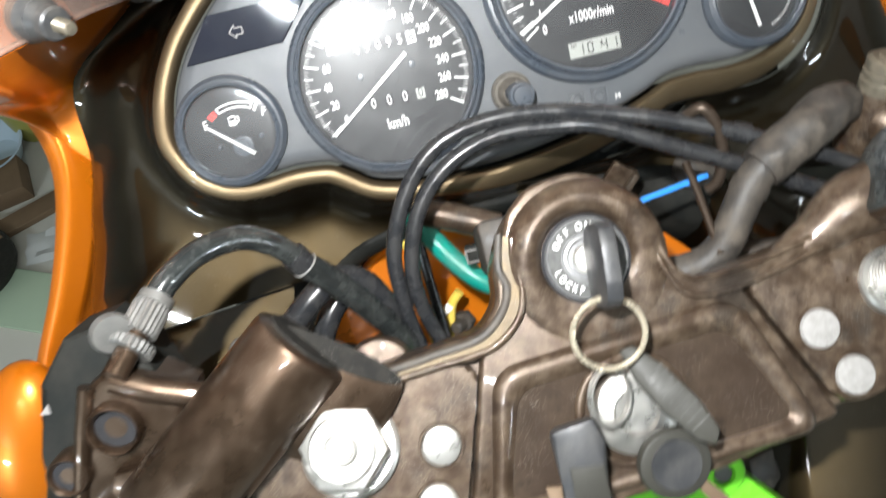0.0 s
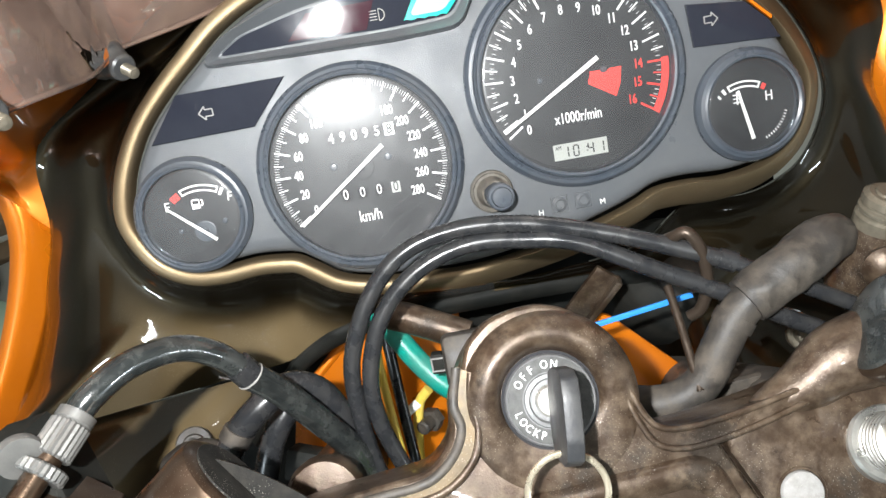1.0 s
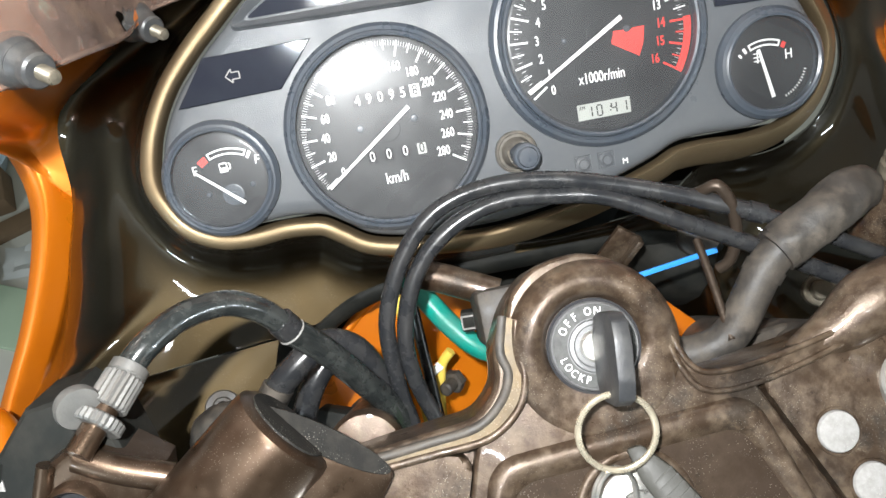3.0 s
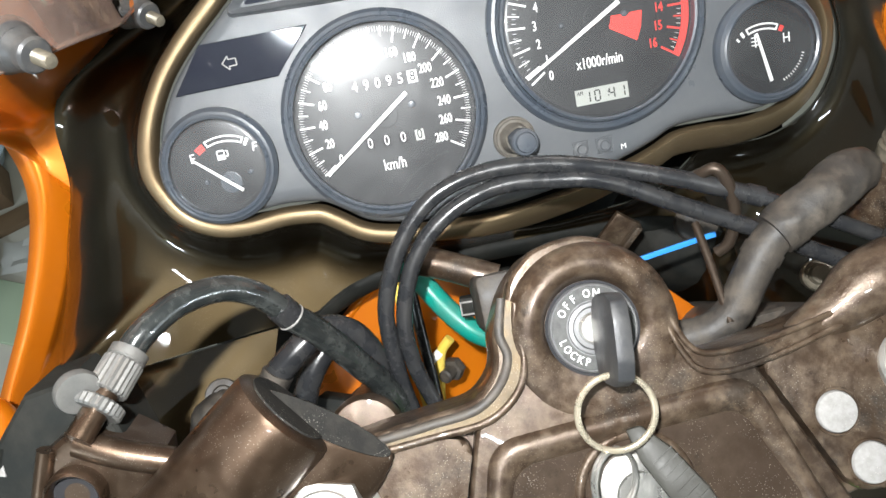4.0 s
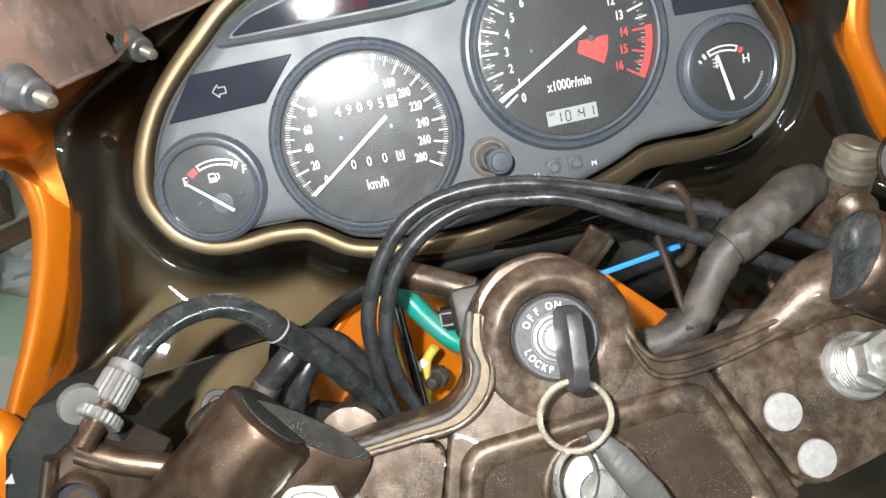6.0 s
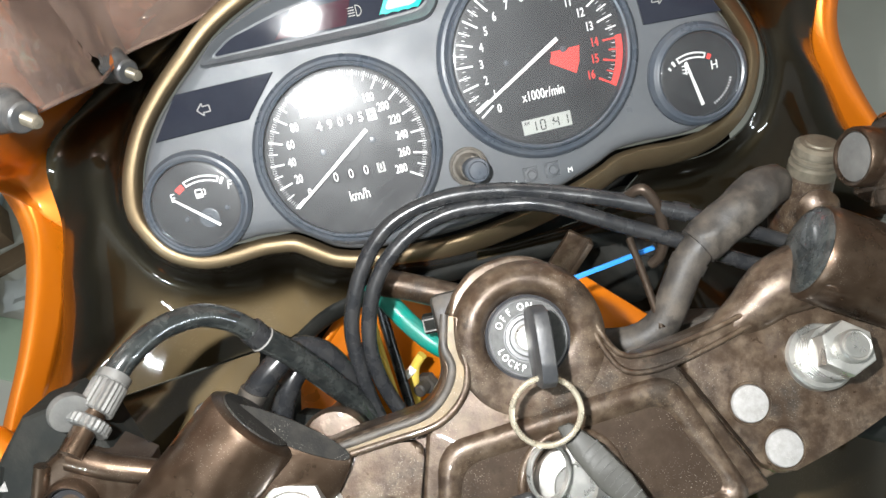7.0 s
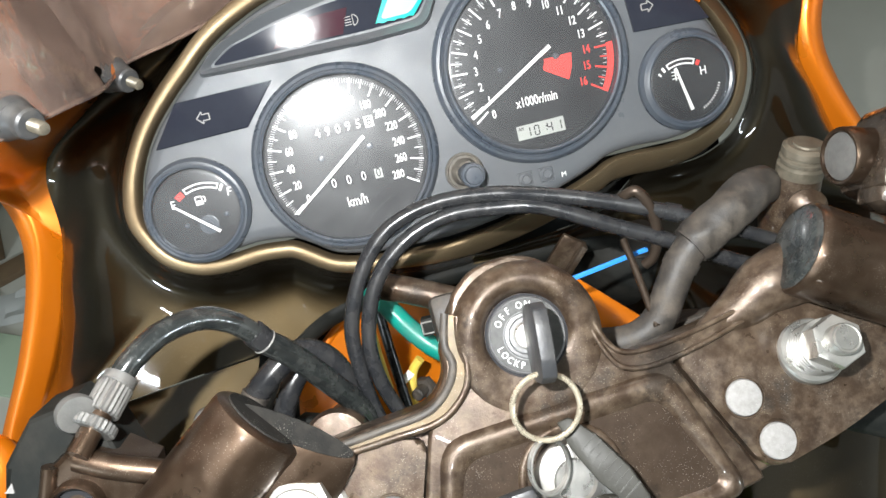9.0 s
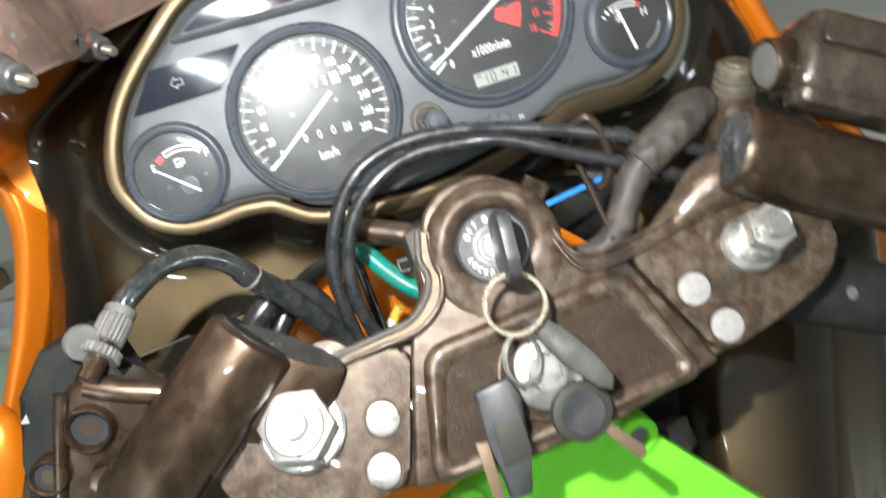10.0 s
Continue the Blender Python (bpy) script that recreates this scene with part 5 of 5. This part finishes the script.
for i, (name, pts) in enumerate(twin):
    ob = thing(name, "glossy black throttle cable arching over the ignition lock", "cable", pts[4], "throttle cables")
    part("sheath", tube(pts, .0036, 14, 80), M_RUBBER, ob, "", sharp=60)
    if i == 0:
        part("ferrule", tube([(.0770, -.0775, -.0336), (.0830, -.0790, -.0362)], .0042, 14, 5), M_RUBBER, ob, "", sharp=40)
        part("thin_sheath", tube([(.0820, -.079, -.0358), (.1000, -.083, -.0455), (.1240, -.086, -.0590), (.140, -.088, -.069)], .0031, 12, 24), M_RUBBER, ob, "", sharp=60)
guide = thing("cable_guide", "bent brown wire guide holding both cables", "cable guide", (.063, -.072, -.03))
part("wire_hook", tube([(.0590, -.066, -.0260), (.0615, -.0735, -.0230), (.0660, -.0775, -.0215), (.0705, -.0775, -.0295), (.0725, -.0755, -.0425), (.0700, -.0730, -.0535), (.0660, -.0700, -.0575)], .0025, 10, 40), M_RUST, guide, "", sharp=60)
part("wire_rod", tube([(.0590, -.0680, -.0440), (.0590, -.0790, -.0590), (.0580, -.0940, -.0790)], .0017, 10, 20), M_RUST, guide, "rusty straight rod", sharp=60)
tie = thing("cable_tie", "bright blue nylon cable tie", "cable tie", (.055, -.04, -.06))
part("strap", slab([(-.0015, -.0012), (.0485, -.0012), (.0485, .0012), (-.0015, .0012)], -.0006, .0006, .0002), M_BLUE, tie, "", pose(.0310, -.0400, -.0645, 90, 0, 0) @ pose(0, 0, 0, 0, 0, 7))
part("tie_head", box(.0048, .0042, .0040, (0, 0, 0), .0006), M_BLUE, tie, "", pose(.0310, -.0405, -.0645, 90, 0, 0))

# ---------------------------------------------------------------- brake side
brake = thing("brake_hose", "brake hose in a dusty grey rubber sleeve", "hose", (.09, -.09, -.05))
rubber = tube([(.1285, -.0760, -.0380), (.1230, -.0800, -.0335), (.1150, -.0840, -.0330), (.1040, -.0870, -.0375), (.0930, -.0880, -.0430), (.0830, -.0880, -.0485)], [.0066, .0084, .0094, .0098, .0097, .0094], 24, 50)
for v in rubber.verts:
    v.co += noise.noise_vector(v.co * 130) * .0014
part("sleeve", rubber, M_SLEEVE, brake, "soft wrinkled rubber sleeve", sharp=60)
part("sleeve_lip", tube([(.0850, -.0880, -.0474), (.0815, -.0880, -.0494)], .0093, 20, 6), M_SLEEVE, brake, "", sharp=40)
part("hose_tube", tube([(.0840, -.0880, -.0480), (.0765, -.0880, -.0550), (.0700, -.0880, -.0650), (.0620, -.0880, -.0775), (.0530, -.0860, -.0840), (.0420, -.0820, -.0860), (.0260, -.0720, -.0850)], .0074, 18, 40), M_SLEEVE, brake, "black rubber hose", sharp=60)
part("hose_band", tube([(.0775, -.0880, -.0540), (.0745, -.0880, -.0580)], .0080, 20, 5), M_SLEEVE, brake, "", sharp=40)

master = thing("brake_master_cylinder", "dark bronze brake master cylinder with banjo union and end plug", "master cylinder", (.15, -.12, -.01))
part("cylinder_body", box(.085, .036, .034, (0, 0, 0), .006), M_CYLINDER, master, "dark bronze cast body", YOKE @ pose(.1790, .0565, .0080, 4, 0, -34.5), 45)
part("body_step", box(.070, .024, .020, (0, 0, 0), .005), M_CYLINDER, master, "", YOKE @ pose(.1680, .0500, .0120, 4, 0, -34.5), 45)
part("body_rib", box(.060, .012, .006, (0, 0, 0), .002), M_CYLINDER, master, "", YOKE @ pose(.1760, .0660, .0260, 4, 0, -34.5), 45)
PL = look((.1305, -.1264, -.0195), (.1305 + .96, -.1264 + .05, -.0195 - .20))
part("end_plug", lathe([(.0094, .0000), (.0090, .0006), (.0060, .0010), (.0005, .0012)], 40), M_ADJ, master, "pale grey round end plug", PL, 35)
part("plug_ring", lathe([(.0092, -.0004), (.0096, .0012), (.0106, .0014), (.0113, .0004), (.0113, -.0050), (.0106, -.0064), (.0106, -.030)], 40), M_CLAMP, master, "dark bronze collar", PL, 35)
BJ = Vector((.1368, -.0835, -.0335))
UP = Vector((.12, -.35, .75)).normalized()
bj = look(BJ, BJ - UP)
part("banjo_union", lathe([(.0040, -.032), (.0105, -.030), (.0122, -.022), (.0120, -.012), (.0104, -.004), (.0098, .003)], 32), M_YOKE, master, "dusty brown round banjo union", bj, 60)
part("banjo_bolt", lathe([(.0100, .003), (.0102, .0075), (.0092, .0084), (.0092, .0094), (.0100, .0100), (.0100, .0112), (.0090, .0118), (.0090, .0126), (.0098, .0132), (.0098, .0160), (.0080, .0172), (.0060, .0172), (.0056, .0180), (.0005, .0182)], 32), M_BOLT, master, "dull banjo bolt head", bj, 25)
part("union_lug", lathe([(.0030, 0), (.0070, .002), (.0085, .006), (.0050, .010), (.0005, .0105)], 26), M_YOKE, master, "", look((.1320, -.0930, -.0420), (.1320 + .3, -.0930 + .9, -.0420 + .2)), 60)

throttle = thing("throttle_housing", "black moulded throttle housing under the handlebar", "throttle housing", (.15, -.11, -.138))
part("housing", box(.090, .034, .030, (0, 0, 0), .009), M_BLACK, throttle, "", YOKE @ pose(.1560, -.0300, -.0430, 0, 8, -30), 50)
part("housing_screw", lathe([(.0030, .0145), (.0030, .0165), (.0005, .0168)], 16), M_ADJ, throttle, "", YOKE @ pose(.1460, -.0260, -.0430, 0, 8, -30))

# ---------------------------------------------------------------- behind the yoke
switch = thing("ignition_switch", "dusty grey switch block behind the lock", "switch", (-.02, -.05, -.06))
part("block", box(.030, .024, .040, (0, 0, 0), .003), M_SLEEVE, switch, "grey moulded block", pose(-.0200, -.0520, -.0640, 74, 0, 0), 45)
part("terminal_clip", box(.007, .0095, .006, (0, 0, 0), .001), M_BLACK, switch, "pale-edged clip", pose(-.0370, -.0330, -.0700, 90, 0, -10), 40)
part("clip_edge", ring(.0042, .0006, 4, 6, None, (0, 0, .0032), pose(0, 0, 0, 0, 0, 45)), M_PLUG, switch, "", pose(-.0370, -.0330, -.0700, 90, 0, -10))
stay = thing("dash_bracket", "brown painted steel tube bracket under the dash", "bracket", (-.04, -.03, -.05), "dash brackets")
part("stay_tube", tube([(-.060, -.024, -.044), (-.044, -.028, -.050), (-.022, -.034, -.060)], .0070, 16, 20), M_YOKE, stay, "", sharp=60)
stay = thing("dash_bracket", "brown flat steel bracket under the dash", "bracket", (.047, .02, -.07), "dash brackets")
part("stay_plate", box(.012, .034, .004, (0, 0, 0), .001), M_YOKE, stay, "", pose(.0465, .0200, -.0680, 90, 0, 0) @ pose(0, 0, 0, 20, 0, -38), 40)
part("stay_bar", box(.0035, .034, .009, (.0075, 0, .002), .001), M_YOKE, stay, "", pose(.0465, .0200, -.0680, 90, 0, 0) @ pose(0, 0, 0, 20, 0, -38), 40)
wire = thing("green_wire", "teal green sleeved wire", "wire", (-.045, -.01, -.075), "loose wires")
part("sleeve", tube([(-.062, -.002, -.050), (-.054, -.008, -.064), (-.045, -.012, -.078), (-.034, -.016, -.090), (-.020, -.016, -.098)], .0055, 14, 30), M_GREENWIRE, wire, "", sharp=60)
wire = thing("yellow_wire", "frayed yellow wire hanging down", "wire", (-.056, .05, -.13), "loose wires")
part("strand", tube([(-.046, .044, -.112), (-.052, .046, -.119), (-.055, .048, -.130), (-.058, .05, -.150), (-.060, .05, -.175)], .0030, 10, 30), M_YELLOW, wire, "", sharp=60)
part("torn_end", tube([(-.0530, .046, -.1200), (-.0590, .044, -.1230), (-.0630, .044, -.1280)], [.0030, .0024, .0014], 10, 10), M_WHITE, wire, "pale torn end", sharp=60)
wire = thing("yellow_strap", "narrow yellow strap beside a black cable", "strap", (-.068, .03, -.12), "loose wires")
part("strand", tube([(-.0690, .030, -.070), (-.0690, .030, -.100), (-.0660, .030, -.150)], .0024, 10, 16), M_YELLOW, wire, "", sharp=60)
wire = thing("black_cable", "thin black cable hanging straight down", "cable", (-.062, .02, -.12), "loose wires")
part("strand", tube([(-.0620, .020, -.060), (-.0610, .020, -.100), (-.0580, .020, -.170)], .0030, 10, 16), M_RUBBER, wire, "", sharp=60)
stud = thing("bracket_stud", "dusty steel stud behind the yoke", "stud", (-.048, .05, -.13))
part("stud_nut", slab(circle(.0070, 6), 0, .006, .001), M_SLEEVE, stud, "", look((-.046, .052, -.133), (.1, .3, -.133)), 30)
part("stud_pin", lathe([(.0040, .004), (.0040, .014), (.0030, .015)], 16), M_SLEEVE, stud, "", look((-.046, .052, -.133), (.1, .3, -.133)), 30)

nose = thing("nose_liner", "orange inner face of the nose fairing behind the dash", "fairing", (-.08, .09, -.15), "nose liners")
a = spline([(-.128, .080, -.120), (-.108, .084, -.102), (-.085, .088, -.085), (-.055, .090, -.076), (-.020, .090, -.080)], 24)
b = spline([(-.175, .060, -.330), (-.13, .075, -.330), (-.09, .085, -.330), (-.05, .090, -.330), (-.020, .090, -.330)], 24)
part("liner_sheet", grid([[p.lerp(q, j / 10) for p, q in zip(a, b)] for j in range(11)], None, .003), M_ORANGE, nose, "", sharp=60)
part("liner_flange", tube([tuple(p) for p in a[::3]], .003, 10, 40), M_ORANGE, nose, "", sharp=60)
nose = thing("nose_liner", "orange painted nose strut seen past the lock", "fairing", (.075, .06, -.11), "nose liners")
part("liner_bar", slab([(0.043, -0.110), (0.074, -0.138), (0.100, -0.126), (0.059, -0.085), (0.044, -0.078)], 0, .004, .001), M_ORANGE, nose, "", pose(0, .034, 0, 90, 0, 0), 40)
# black sheets added behind the dash stand in for the opening's shade
shroud = thing("opening_backdrop", "black backdrop added to darken the opening behind the dash", "shroud", (0, .12, -.2))
part("backdrop_sheet", grid([[Vector((x * .05, .125 + .01 * math.sin(x), z)) for x in range(-4, 5)] for z in (-.03, -.12, -.22, -.40)], None, .003), M_BLACK, shroud, "", sharp=60)
part("backdrop_floor", grid([[Vector((x * .05, y, -.36 + y * .3)) for x in range(-4, 5)] for y in (.125, .05, -.02, -.08)], None, .003, (0, 0, -1)), M_BLACK, shroud, "", sharp=60)
bucket = thing("headlamp_shell", "dusty black headlamp shell behind the lock", "headlamp", (.03, .08, -.12))
m = look((0.104, .058, -0.079), (0.124, .30, -.16))
part("shell", lathe([(.002, .020), (.014, .018), (.026, .012), (.034, .000), (.038, -.014), (.040, -.040)], 40), M_BLACK, bucket, "", m, 50)
part("shell_cap", lathe([(.012, .012), (.012, .024), (.010, .026), (.002, .027)], 30), M_SLEEVE, bucket, "", m, 40)
block = thing("connector_block", "grey plastic wiring connectors below the yoke", "connector", (.07, -.05, -.2))
part("socket", box(.020, .014, .012, (0, 0, 0), .0015), M_SLEEVE, block, "", pose(.0740, -.0560, -.2060, 80, 10, 30), 40)
part("socket", box(.016, .010, .012, (0, 0, 0), .0015), M_FOB, block, "", pose(.0800, -.0520, -.2150, 80, 10, 50), 40)
# a black box added to fill the shaded space below the yoke
part("dark_filler", box(.12, .12, .02, (0, 0, 0), .004), M_BLACK, block, "", pose(.060, -.005, -.230, 80, 0, 0), 40)
cover = thing("frame_cover", "lime green painted frame cover with mounting bosses", "frame cover", (.02, -.09, -.22))
part("plate", slab([(-.070, -.330), (.130, -.330), (.105, -.245), (.0930, -.2310), (.0560, -.1850), (.0440, -.1690), (.0300, -.1660), (-.040, -.1715), (-.060, -.180)], .080, .094, .004, segments=3), M_LIME, cover, "", FACE, 20)
part("boss", lathe([(.0098, .088), (.0098, .0975), (.0088, .0985), (.0050, .0985), (.0046, .0960), (.0005, .0960)], 30, at=(.0435, -.1765, 0)), M_LIME, cover, "", FACE, 35)
part("boss_screw", lathe([(.0040, .0955), (.0040, .0972), (.0005, .0976)], 18, at=(.0435, -.1765, 0)), M_ADJ, cover, "", FACE, 35)
part("boss", lathe([(.0085, .088), (.0085, .0965), (.0078, .0975), (.0044, .0975), (.0040, .0950), (.0005, .0950)], 30, at=(-.046, -.1800, 0)), M_LIME, cover, "", FACE, 35)
stud = thing("panel_fastener", "dusty steel washer and bolt on the bronze lower panel", "fastener", (-0.1691, 0.0120, -0.1050), "panel fasteners")
m = look((-0.1691, 0.0120, -0.1050), (-0.469, 1.012, -0.505))
part("washer", lathe([(.0092, -.004), (.0092, .0008), (.0086, .0014), (.0050, .0014)], 32), M_SLEEVE, stud, "", m, 30)
part("bolt_head", lathe([(.0056, .001), (.0056, .0046), (.0048, .0056), (.0034, .0056), (.0030, .0040), (.0005, .0040)], 28), M_SLEEVE, stud, "", m, 30)
lug = thing("loom_bracket", "dusty beige rubber-covered loom bracket behind the clamp", "bracket", (-0.1725, -0.0020, -0.1109))
knuckle = tube([(-0.1845, 0.0100, -0.1289), (-0.1745, -0.0020, -0.1109), (-0.1605, -0.0080, -0.1029), (-0.1425, -0.0120, -0.1069)], [.006, .0095, .0085, .006], 18, 24)
for v in knuckle.verts:
    v.co += noise.noise_vector(v.co * 160) * .0012
part("cover", knuckle, M_SLEEVE, lug, "", sharp=60)
# set off the stem's axis to fit the camera's view
head = thing("steering_head", "dusty brown steering head tube below the yoke", "steering head", (-0.0963, -0.0300, -0.1213))
part("head_tube", lathe([(.013, -.10), (.013, -.012), (.0150, -.010), (.0152, -.004), (.0135, -.0005), (.008, .0005)], 40), M_YOKE, head, "", YOKE @ pose(-0.0880, 0.0302, -.046), 35)
plug = thing("wiring_plug", "dark grey wiring plug behind the yoke", "connector", (-0.1068, -0.0100, -0.1184))
part("plug_body", box(.026, .016, .014, (0, 0, 0), .002), M_BLACK, plug, "", pose(-0.1068, -0.0100, -0.1184, 78, 14, -16), 40)
part("plug_collar", box(.012, .019, .017, (.009, 0, 0), .002), M_SLEEVE, plug, "", pose(-0.1068, -0.0100, -0.1184, 78, 14, -16), 40)
gusset = thing("frame_gusset", "dusty beige sheet-steel gusset behind the yoke", "bracket", (0.0674, -0.0700, -0.0954))
part("sheet", slab([(0.0674, -0.0954), (0.0717, -0.0891), (0.0928, -0.0880), (0.0881, -0.0952)], .0680, .0710, .0006), M_SLEEVE, gusset, "", FACE, 30)
stud = thing("panel_fastener", "steel bolt in a bright washer on the bronze panel", "fastener", (0.1552, 0.0100, -0.1080), "panel fasteners")
m = look((0.1552, 0.0100, -0.1080), (0.455, 1.010, -0.508))
part("washer", lathe([(.0088, -.006), (.0088, .0006), (.0080, .0012), (.0060, .0008)], 32), M_BOLT, stud, "", m, 30)
part("bolt_head", lathe([(.0058, .000), (.0056, .0040), (.0046, .0050), (.0005, .0052)], 28), M_BOLT, stud, "", m, 30)
